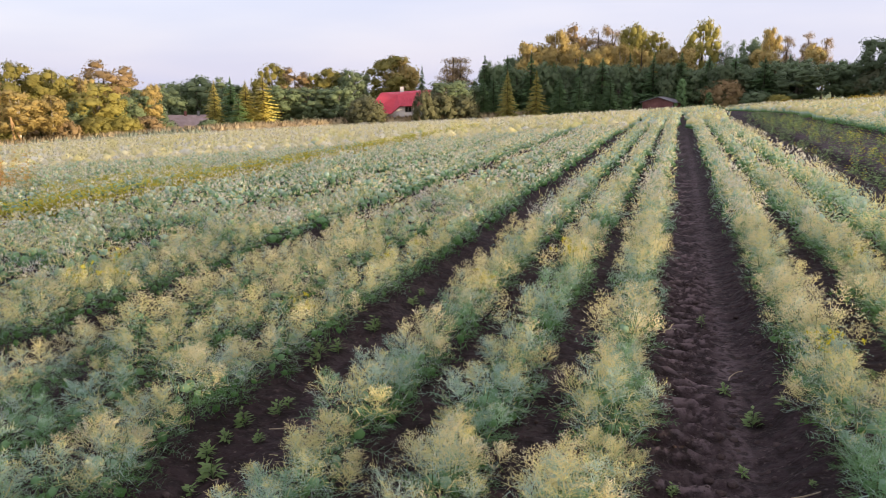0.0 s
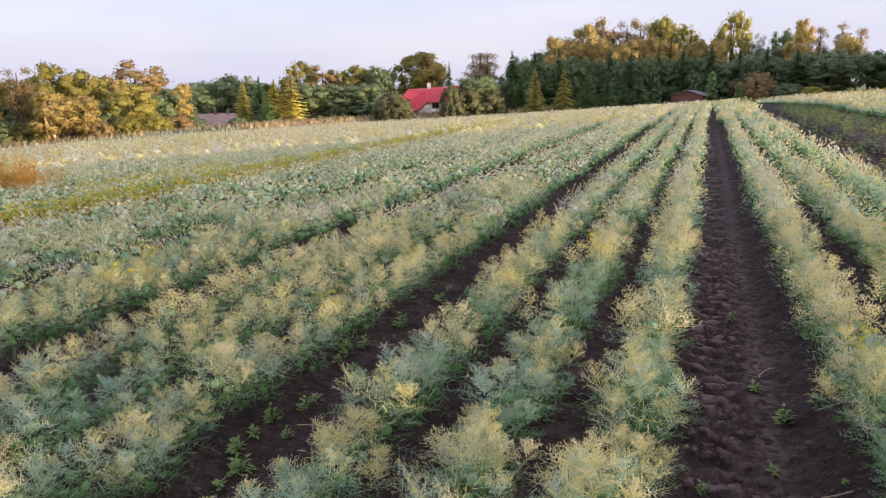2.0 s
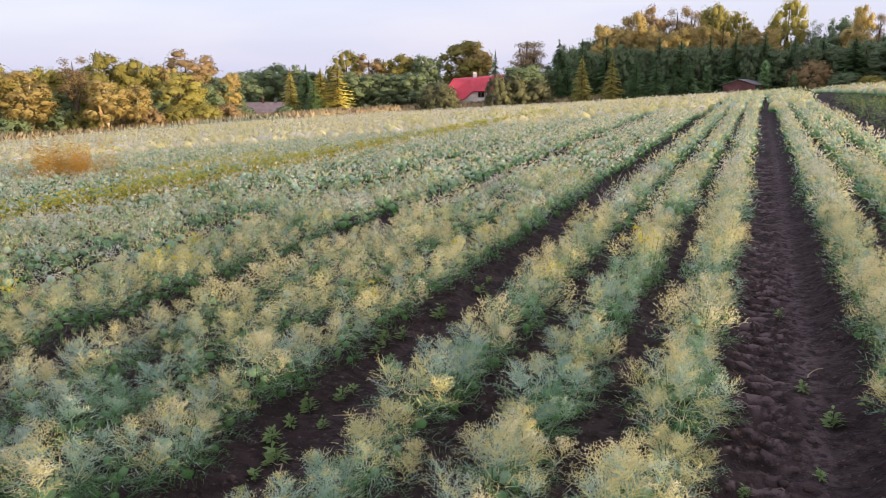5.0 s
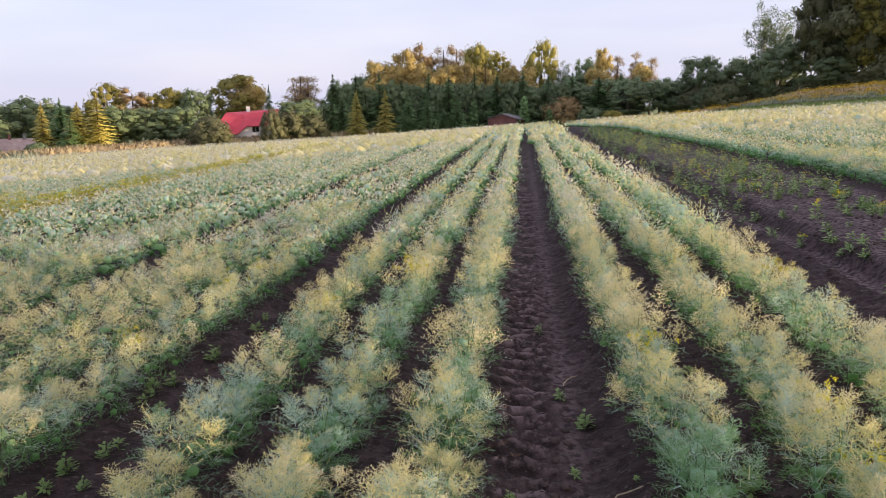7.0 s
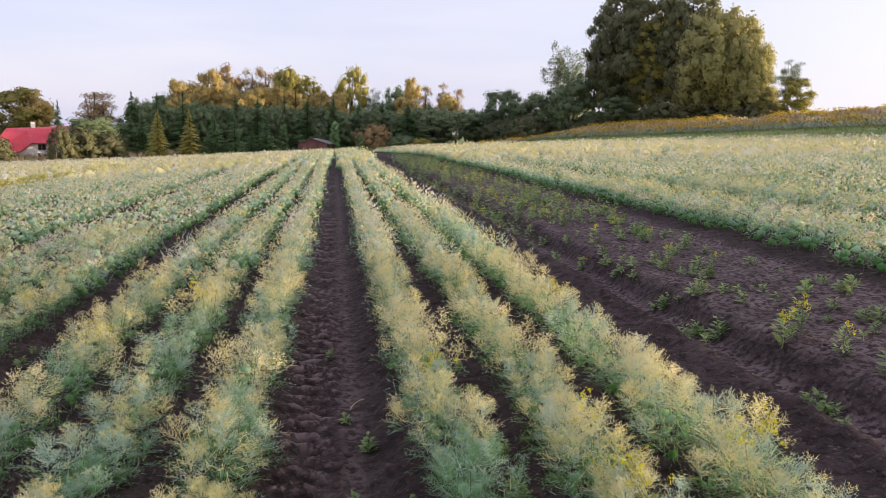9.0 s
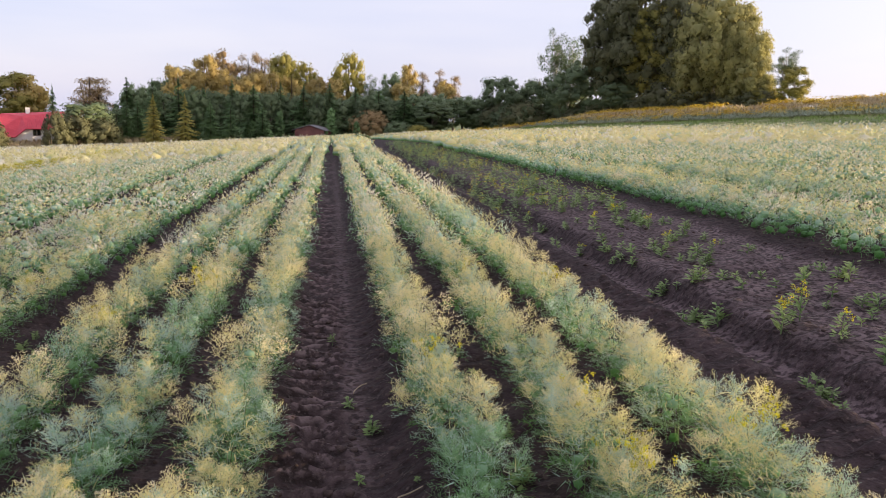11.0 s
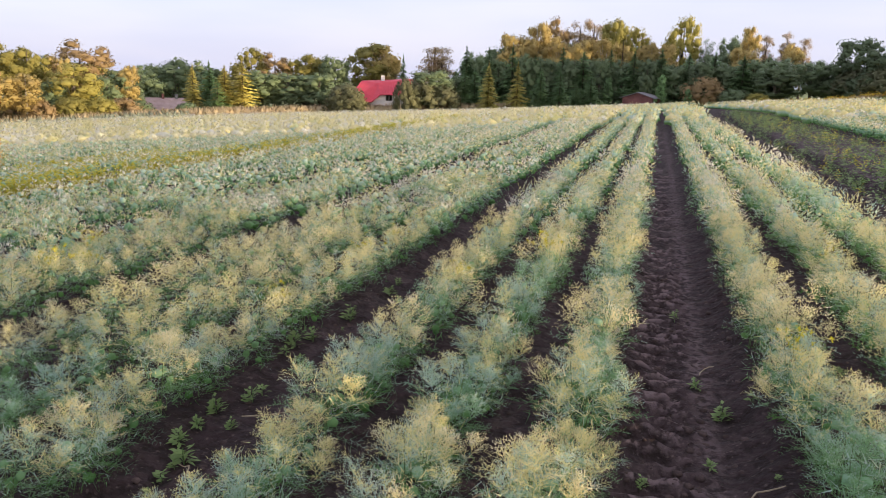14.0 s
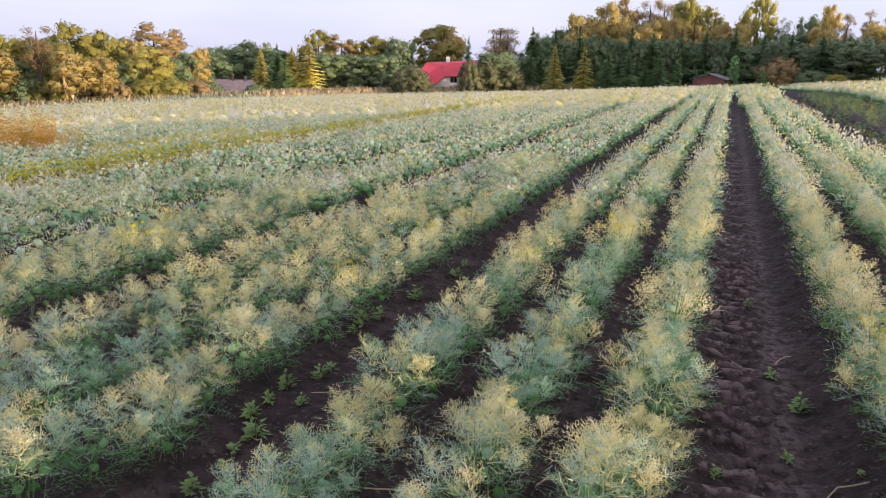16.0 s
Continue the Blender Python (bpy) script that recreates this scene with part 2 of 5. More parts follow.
def dill_material(name="dill_leaf", relief=0.0):
    """Dill: green inside the clump, frosted blue-green outside, cream-yellow at the tips, with warm sunlight partly in
    that cream.
    """
    m, nt, b = base_mat(name, 0.6)
    g = nt.nodes.new("ShaderNodeNewGeometry")
    a = nt.nodes.new("ShaderNodeAttribute")
    a.attribute_name = "tip"
    oi = nt.nodes.new("ShaderNodeObjectInfo")
    n1 = pos_noise(nt, 2.2, 2.0)
    def calc(op, x, y):
        n = nt.nodes.new("ShaderNodeMath")
        n.operation = op
        for sock, v in zip(n.inputs, (x, y)):
            if isinstance(v, float):
                sock.default_value = v
            else:
                nt.links.new(v, sock)
        return n.outputs[0]
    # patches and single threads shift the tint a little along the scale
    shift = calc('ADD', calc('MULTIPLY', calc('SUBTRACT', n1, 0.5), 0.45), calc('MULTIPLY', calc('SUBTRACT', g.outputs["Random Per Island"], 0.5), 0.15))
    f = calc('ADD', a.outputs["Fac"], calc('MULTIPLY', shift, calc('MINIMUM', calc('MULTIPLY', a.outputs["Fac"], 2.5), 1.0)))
    # golden and cream stops mix tip colour with warm sunlight on the tops
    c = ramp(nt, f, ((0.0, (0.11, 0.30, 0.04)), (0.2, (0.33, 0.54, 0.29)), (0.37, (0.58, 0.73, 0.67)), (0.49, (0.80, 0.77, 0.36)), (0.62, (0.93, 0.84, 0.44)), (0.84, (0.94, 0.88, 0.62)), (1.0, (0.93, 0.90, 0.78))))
    c = mix(nt, 0.5, c, ramp(nt, pos_noise(nt, 0.6, 3.0), ((0.3, (0.40, 0.43, 0.42)), (0.7, (0.62, 0.60, 0.58)))), 'OVERLAY')
    nt.links.new(c, b.inputs["Base Color"])
    if relief:
        fine = pos_noise(nt, 55, 4.0)
        c = mix(nt, 0.5, c, ramp(nt, fine, ((0.35, (0.33, 0.36, 0.36)), (0.65, (0.64, 0.63, 0.60)))), 'OVERLAY')
        nt.links.new(c, b.inputs["Base Color"])
        bump(nt, b, fine, relief, 0.03)
    tr = nt.nodes.new("ShaderNodeBsdfTranslucent")
    nt.links.new(c, tr.inputs["Color"])
    mx = node(nt, "ShaderNodeMixShader", Fac=0.5)
    nt.links.new(b.outputs[0], mx.inputs[1])
    nt.links.new(tr.outputs[0], mx.inputs[2])
    nt.links.new(mx.outputs[0], nt.nodes["Material Output"].inputs[0])
    return m


def rough_mat(name, stops, scale, rough=0.85, bump_s=0.4, bump_d=0.02, fine=None):
    m, nt, b = base_mat(name, rough)
    n1, n2 = pos_noise(nt, scale, 5.0), pos_noise(nt, fine or scale * 9, 4.0)
    c = ramp(nt, n1, stops)
    c = mix(nt, 0.35, c, ramp(nt, n2, ((0.3, (0.3, 0.3, 0.3)), (0.7, (0.68, 0.68, 0.68)))), 'OVERLAY')
    nt.links.new(c, b.inputs["Base Color"])
    bump(nt, b, n2, bump_s, bump_d)
    return m


DILL = dill_material()
DILLMASS = dill_material("dill_foliage_mass", 0.5)
STEM = rough_mat("dill_stem", ((0.3, (0.10, 0.17, 0.06)), (0.7, (0.19, 0.26, 0.11))), 12, 0.6, 0.2, 0.003)
YELLOW = leaf_mat("yellow_bloom", ((0.0, (0.52, 0.45, 0.015)), (1.0, (0.66, 0.60, 0.04))), 0.25)
WEED = leaf_mat("weed_leaf", ((0.0, (0.15, 0.25, 0.08)), (1.0, (0.30, 0.38, 0.15))), 0.3)
WEEDSTRIP = leaf_mat("yellowing_weed_leaf", ((0.0, (0.42, 0.46, 0.05)), (0.5, (0.70, 0.62, 0.06)), (1.0, (0.86, 0.72, 0.09))), 0.3, patch=0.8)
DRYWEED = leaf_mat("dry_weed_leaf", ((0.0, (0.60, 0.46, 0.09)), (0.6, (0.86, 0.58, 0.13)), (1.0, (0.90, 0.66, 0.22))), 0.3)
GRASS = leaf_mat("grass_blade", ((0.0, (0.12, 0.19, 0.07)), (0.6, (0.22, 0.28, 0.11)), (1.0, (0.36, 0.33, 0.17))), 0.3, patch=0.12)
STRAW = leaf_mat("straw_grass", ((0.0, (0.54, 0.43, 0.26)), (0.6, (0.69, 0.54, 0.33)), (1.0, (0.75, 0.57, 0.41))), 0.3, patch=0.12)
GREYGRASS = leaf_mat("grey_green_grass", ((0.0, (0.30, 0.36, 0.26)), (0.6, (0.42, 0.46, 0.34)), (1.0, (0.55, 0.51, 0.37))), 0.3, patch=0.12)
VERGE = leaf_mat("green_verge_blade", ((0.0, (0.20, 0.30, 0.09)), (0.6, (0.30, 0.40, 0.12)), (1.0, (0.42, 0.46, 0.17))), 0.3, patch=0.12)
GOLD = leaf_mat("goldenrod_bloom", ((0.0, (0.50, 0.40, 0.09)), (0.4, (0.76, 0.53, 0.07)), (1.0, (0.86, 0.62, 0.08))), 0.25, patch=0.12)
SOIL_COL = ((0.3, (0.031, 0.019, 0.019)), (0.55, (0.051, 0.033, 0.033)), (0.75, (0.085, 0.058, 0.057)))


def ground_material():
    m, nt, b = base_mat("soil_and_grass", 0.92)
    n1, n2, n3 = pos_noise(nt, 2.2, 5.0), pos_noise(nt, 38, 4.0), pos_noise(nt, 0.15, 4.0)
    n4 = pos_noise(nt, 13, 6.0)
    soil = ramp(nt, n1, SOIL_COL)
    # the soil's dark crumbs and the shade in its pits, both in the colour
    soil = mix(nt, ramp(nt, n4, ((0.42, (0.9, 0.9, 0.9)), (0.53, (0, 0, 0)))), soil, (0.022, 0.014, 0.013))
    soil = mix(nt, ramp(nt, n2, ((0.60, (0, 0, 0)), (0.72, (0.6, 0.6, 0.6)))), soil, (0.17, 0.125, 0.115))
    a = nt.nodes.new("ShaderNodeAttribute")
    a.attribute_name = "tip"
    # above 0.5 the mask turns the soil paler
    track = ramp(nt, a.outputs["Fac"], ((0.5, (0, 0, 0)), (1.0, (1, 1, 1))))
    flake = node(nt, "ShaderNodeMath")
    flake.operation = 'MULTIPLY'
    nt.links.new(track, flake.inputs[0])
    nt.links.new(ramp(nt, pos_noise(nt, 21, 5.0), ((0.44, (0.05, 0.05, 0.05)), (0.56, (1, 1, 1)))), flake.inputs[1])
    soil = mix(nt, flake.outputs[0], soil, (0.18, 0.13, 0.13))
    grass = ramp(nt, n3, ((0.35, (0.16, 0.21, 0.08)), (0.6, (0.27, 0.28, 0.12)), (0.75, (0.38, 0.33, 0.17))))
    green = ramp(nt, a.outputs["Fac"], ((0.2, (1, 1, 1)), (0.3, (0, 0, 0))))
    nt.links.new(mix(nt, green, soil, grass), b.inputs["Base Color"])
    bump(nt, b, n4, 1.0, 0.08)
    return m


GROUND = ground_material()
BARK = rough_mat("grey_brown_bark", ((0.3, (0.07, 0.055, 0.045)), (0.7, (0.17, 0.14, 0.11))), 3, 0.9, 0.6, 0.03)
BIRCHBARK = rough_mat("birch_bark", ((0.35, (0.15, 0.12, 0.1)), (0.5, (0.62, 0.58, 0.52)), (0.8, (0.72, 0.68, 0.62))), 2.2, 0.8, 0.3, 0.02)
# dark and spruce leaves are lightened, distance haze put into their colour
LEAF = {
    "green": leaf_mat("tree_leaf_green", ((0.0, (0.27, 0.26, 0.08)), (0.6, (0.38, 0.34, 0.095)), (1.0, (0.50, 0.41, 0.12))), 0.42, patch=0.35, by_object=0.2),
    "dark": leaf_mat("tree_leaf_dark", ((0.0, (0.14, 0.19, 0.10)), (0.6, (0.19, 0.245, 0.13)), (1.0, (0.27, 0.315, 0.165))), 0.3, patch=0.35, by_object=0.2),
    "gold": leaf_mat("tree_leaf_gold", ((0.0, (0.43, 0.34, 0.13)), (0.6, (0.55, 0.43, 0.17)), (1.0, (0.62, 0.49, 0.21))), 0.45, patch=0.35, by_object=0.15),
    # deep brown-green leaves that also carry the shade on shrubs and grove
    "deep_shade": leaf_mat("tree_leaf_deep_shade", ((0.0, (0.13, 0.145, 0.08)), (0.6, (0.19, 0.19, 0.10)), (1.0, (0.29, 0.25, 0.12))), 0.3, patch=0.35),
    "olive": leaf_mat("tree_leaf_olive", ((0.0, (0.33, 0.33, 0.14)), (0.6, (0.43, 0.40, 0.16)), (1.0, (0.54, 0.47, 0.18))), 0.42, patch=0.35),
    "brown": leaf_mat("tree_leaf_brown", ((0.0, (0.335, 0.254, 0.137)), (0.6, (0.432, 0.311, 0.162)), (1.0, (0.513, 0.351, 0.194))), 0.42, patch=0.35, by_object=0.15),
    "spruce": leaf_mat("spruce_needles", ((0.0, (0.14, 0.24, 0.105)), (0.6, (0.20, 0.315, 0.13)), (1.0, (0.28, 0.39, 0.17))), 0.15, patch=0.5, by_object=0.2),
    # golden conifers: the low sunlight on them is put into the needle colour
    "larch": leaf_mat("sunlit_conifer_needles", ((0.0, (0.40, 0.38, 0.11)), (0.6, (0.56, 0.49, 0.14)), (1.0, (0.68, 0.55, 0.17))), 0.25, patch=0.5, by_object=0.15),
}

# ---------------------------------------------------------------- ground
def ground():
    def steps(lo, hi, marks):
        """Coordinates with a fine step inside and coarser ones outside."""
        out = []
        for a, b, s in marks:
            out += list(np.arange(a, b, s))
        return np.array([lo] + [v for v in out if lo < v < hi] + [hi])
    xs = steps(-900, 900, ((-880, -120, 60), (-120, -40, 4), (-40, -12, 1.0), (-12, -5, 0.3), (-5, -2.6, 0.1), (-2.6, -1.4, 0.07), (-1.4, -0.1, 0.11), (-0.1, 0.75, 0.05), (0.75, 2.4, 0.11), (2.4, 4.0, 0.065), (4.0, 6.6, 0.1), (6.6, 9, 0.3), (9, 70, 1.2), (70, 140, 6), (140, 880, 60)))
    ys = steps(-700, 1500, ((-680, -60, 60), (-60, -2, 3), (-2, 2, 0.4), (2, 7.5, 0.034), (7.5, 8.5, 0.07), (8.5, 16, 0.13), (16, 34, 0.8), (34, 140, 2.0), (140, 200, 6), (200, 1480, 80)))
    X, Y = np.meshgrid(xs, ys)
    Z = ground_z(X, Y)
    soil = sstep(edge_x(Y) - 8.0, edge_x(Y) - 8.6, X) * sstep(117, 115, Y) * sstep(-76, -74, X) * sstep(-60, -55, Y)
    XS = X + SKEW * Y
    # paler soil on wheel strips and bare bed; the banks beside stay dark
    pale_soil = 0.5 * np.exp(-((XS - 0.38 - 0.04 * (vnoise(X * 0, Y * 0.9, 7) - 0.5)) / 0.07) ** 2) + 0.9 * np.exp(-((XS - 3.27) / 0.14) ** 4) + 0.6 * np.exp(-((XS - 5.3) / 0.22) ** 2) + 0.6 * sstep(3.45, 3.6, XS) * sstep(5.7, 5.5, XS)
    # the lug crests are paler than the troughs between them
    pale_soil = pale_soil + 1.1 * sstep(0.35, 0.9, lug_crest(XS, Y))
    mask = soil * (0.5 + 0.9 * pale_soil * (0.25 + 0.75 * vnoise(X * 6, Y * 6, 11)) * sstep(40, 20, Y))
    ny, nx = X.shape
    i = np.arange(ny * nx).reshape(ny, nx)
    f = np.stack([i[:-1, :-1], i[:-1, 1:], i[1:, 1:], i[1:, :-1]], -1).reshape(-1, 4)
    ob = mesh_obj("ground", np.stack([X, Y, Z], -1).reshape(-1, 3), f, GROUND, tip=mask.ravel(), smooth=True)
    tagged(ob, "dark tilled brown soil with wheel tracks and grassy margins", "ground", kind="structure")


ground()

# ---------------------------------------------------------------- dill
def norm(v):
    return v / (np.linalg.norm(v, axis=-1, keepdims=True) + 1e-9)


def frond(rng, V, T, start, d, L, flat, pairs, nodes, wide, t0, t1, sag):
    """A feathery frond: an arched stalk, pinnae in pairs, threads along them."""
    up = np.array([0, 0, 1.0])
    side = norm(np.cross(d, flat))
    def at(u):
        return start + d * (L * u) - up * (sag * L * u * u)
    V.append([at(0) - side * 0.002, at(0) + side * 0.002, at(1.0)])
    T.append((t0, t0, t1))
    for i in range(pairs):
        u = 0.22 + 0.78 * i / (pairs - 1)
        pl = L * 0.5 * (1.12 - 0.72 * u) * rng.uniform(0.8, 1.25)
        tv = t0 + (t1 - t0) * u
        for s in (-1, 1):
            c = at(u)
            pd = norm(side * s * 0.75 + d * 0.85 + flat * rng.normal(0.05, 0.25) - up * 0.1)
            cr = norm(np.cross(pd, flat))
            V.append([c - cr * 0.0018, c + cr * 0.0018, c + pd * pl])
            T.append((tv * 0.85, tv * 0.85, tv))
            for n in range(nodes):
                b = c + pd * (pl * (0.25 + 0.7 * n / max(1, nodes - 1)))
                for s2 in (-1, 1):
                    td = norm(pd * 1.0 + cr * s2 * 0.65 + flat * rng.normal(0, 0.25))
                    V.append([b - pd * wide, b + pd * wide, b + td * (pl * 0.58 * rng.uniform(0.6, 1.35))])
                    T.append((tv * 0.85, tv * 0.85, tv))


def dill_fine(rng, height, spread, shoots, cream, pairs=4, nodes=2):
    """One feathery clump: upright shoots, each with a fan of fronds round its top, and a skirt of lower fronds. Gives vertices, triangles and tip values."""
    V, T = [], []
    up = np.array([0, 0, 1.0])
    wide = 0.0023 if pairs > 3 else 0.0038
    def flat_of(d, rough):
        return norm(np.cross(np.cross(d, up) + 1e-4, d) + rng.normal(0, rough, 3))
    for k in range(shoots):
        q = (k + 0.3) / shoots
        a, r = k * 2.399963 + rng.uniform(-0.4, 0.4), 0.30 * spread * math.sqrt(q)
        h = height * (1.0 - 0.32 * q) * rng.uniform(0.8, 1.06)
        ax = norm(np.array([math.cos(a) * 0.45 * q, math.sin(a) * 0.45 * q, 1.0]) + rng.normal(0, 0.07, 3))
        foot = np.array([r * math.cos(a), r * math.sin(a), 0])
        hot = cream * rng.choice([0.4, 0.95, 1.2])
        for j in range(15 if pairs > 3 else 12):
            u = 0.40 + 0.52 * (j / (14.0 if pairs > 3 else 11.0)) ** 0.75
            b = j * 2.399963 + rng.uniform(-0.3, 0.3)
            rise = 0.10 + 1.9 * max(0.0, (u - 0.5) / 0.42) ** 1.7
            d = norm(np.array([math.cos(b), math.sin(b), rise]) + ax * 0.2)
            L = (0.125 - 0.045 * (u - 0.4) / 0.52) * height / 0.43 * rng.uniform(0.8, 1.15)
            # tops turn cream by height, part leaf colour, part warm light put in
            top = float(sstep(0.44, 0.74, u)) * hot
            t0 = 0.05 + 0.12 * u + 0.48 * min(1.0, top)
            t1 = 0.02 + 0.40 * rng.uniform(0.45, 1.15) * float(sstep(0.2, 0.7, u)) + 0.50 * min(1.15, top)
            frond(rng, V, T, foot + ax * (h * u), d, L, flat_of(d, 0.2), pairs, nodes, wide, t0, min(1.0, t1), 0.25)
    for j in range(11):
        a = j * 2.399963
        h0 = height * rng.uniform(0.04, 0.3)
        d = norm(np.array([math.cos(a), math.sin(a), rng.uniform(0.2, 1.0)]))
        lush = j % 3 == 0
        frond(rng, V, T, np.array([0.04 * math.cos(a), 0.04 * math.sin(a), h0]), d, rng.uniform(0.12, 0.19) * height / 0.45, flat_of(d, 0.3), pairs, nodes, wide * (1.3 if lush else 1.0), 0.0 if lush else 0.08, rng.uniform(0.02, 0.1) if lush else rng.uniform(0.22, 0.44), 0.4)
    V, T = np.array(V).reshape(-1, 3), np.clip(np.array(T).reshape(-1), 0, 1)
    F = np.arange(len(V)).reshape(-1, 3)
    # it shades as a round body, with a dense inside
    N = norm(norm(V - np.array([0, 0, height * 0.25])) + np.repeat(rng.normal(0, 0.28, (len(F), 3)), 3, axis=0))
    V2, F2, T2, N2 = dill_mass(rng, height * 0.80, spread * 0.80, cream * 0.6, 6, 150, 0.0024, 0.055, 0.26)
    return np.concatenate([V, V2]), np.concatenate([F, F2 + len(V)]), np.concatenate([T, T2]), np.concatenate([N, N2])


def dill_mass(rng, height, spread, cream, puffs, ends, wide, length, core=0.4, rough=0.18):
    """A clump seen from some way off: feathery ends heaped into soft puffs over a small dense inside. Gives vertices, triangles, tip values and normals."""
    V, F, T, N, off = [], [], [], [], 0
    low = np.array([0, 0, height * 0.2])
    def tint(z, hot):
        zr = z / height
        # greener low down; the cream tops take in some of the low sunlight
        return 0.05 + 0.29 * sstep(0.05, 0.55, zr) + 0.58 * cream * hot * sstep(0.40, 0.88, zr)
    for k in range(puffs):
        q = (k + 0.5) / puffs
        a = k * 2.399963 + rng.uniform(-0.5, 0.5)
        r = spread * 0.34 * math.sqrt(1 - q * 0.9) * rng.uniform(0.8, 1.15)
        sz = spread * (0.80 / math.sqrt(puffs + 1.0)) * rng.uniform(0.85, 1.2)
        c = np.array([r * math.cos(a), r * math.sin(a), max(height * (0.22 + 0.56 * q), sz * 0.8) * rng.uniform(0.94, 1.08)])
        hot = rng.choice([0.45, 1.0, 1.25])
        L, f = lump(rng, 1, 0.2)
        P = c * np.array([0.8, 0.8, 0.9]) + L * sz * core * np.array([1, 1, 0.9]) - np.array([0, 0, 0.2 * sz])
        V.append(P)
        F.append(f + off)
        # small inner masses are tinted as if lower down, so greener
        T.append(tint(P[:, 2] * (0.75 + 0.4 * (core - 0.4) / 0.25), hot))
        N.append(norm(0.8 * norm(L) + 0.5 * norm(P - low)))
        off += len(P)
        n = ends // puffs
        d = norm(rng.normal(0, 1, (n, 3)) + norm(c - low) * 0.55)
        o = c + d * (sz * rng.uniform(0.35, 1.0, n))[:, None]
        o[:, 2] = np.maximum(o[:, 2], 0.03)
        e = norm(d * 0.8 + rng.normal(0, 0.6, (n, 3)) + np.array([0, 0, 0.1]))
        sd = norm(np.cross(e, rng.normal(0, 1, (n, 3)))) * (wide * rng.uniform(0.6, 1.4, n))[:, None]
        P = np.stack([o - sd, o + sd, o + e * (length * rng.uniform(0.5, 1.3, n))[:, None]], 1).reshape(-1, 3)
        V.append(P)
        F.append(np.arange(3 * n).reshape(-1, 3) + off)
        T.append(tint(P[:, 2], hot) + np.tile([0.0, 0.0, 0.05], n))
        N.append(np.repeat(norm(0.85 * d + 0.45 * norm(o - low) + rng.normal(0, rough, (n, 3))), 3, axis=0))
        off += 3 * n
    return np.concatenate(V), np.concatenate(F), np.clip(np.concatenate(T), 0, 1), np.concatenate(N)


def bloom_balls(rng, centres, size, n):
    """Small tufts of petals round the given places."""
    V = []
    for c in centres:
        for k in range(n):
            d = norm(rng.normal(0, 1, 3) + np.array([0, 0, 0.5]))
            s = norm(np.cross(d, rng.normal(0, 1, 3))) * size * 0.5
            o = np.asarray(c) + rng.normal(0, size * 0.9, 3)
            V += [o - s, o + s, o + d * size * 1.3]
    V = np.array(V)
    return V, np.arange(len(V)).reshape(-1, 3)


def dill_clump(rng, height, spread, tufts, cream, blooms=0, lite=False):
    root = new("dill_plant")
    V, F, tip, N = dill_fine(rng, height, spread, tufts, cream, *((3, 2) if lite else (5, 2)))
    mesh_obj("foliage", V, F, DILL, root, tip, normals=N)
    for k in range(4):
        a, r = rng.uniform(0, 6.28), rng.uniform(0.01, 0.07)
        x, y = r * math.cos(a), r * math.sin(a)
        h = height * rng.uniform(0.55, 0.85)
        part("stem", tube(bmesh.new(), [(x, y, -0.06), (x * 1.4, y * 1.4, h * 0.5), (x * 2.0 + rng.uniform(-0.02, 0.02), y * 2.0, h)], [0.0032, 0.0026, 0.0014], 4), STEM, root)
    for k in range(blooms):
        c = (rng.normal(0, 0.06), rng.normal(0, 0.06), height * rng.uniform(0.74, 0.98))
        bv, bf = bloom_balls(rng, [c], 0.008, 14)
        mesh_obj("flower_head", bv, bf, YELLOW, root, label="bright yellow flower head")
    return root


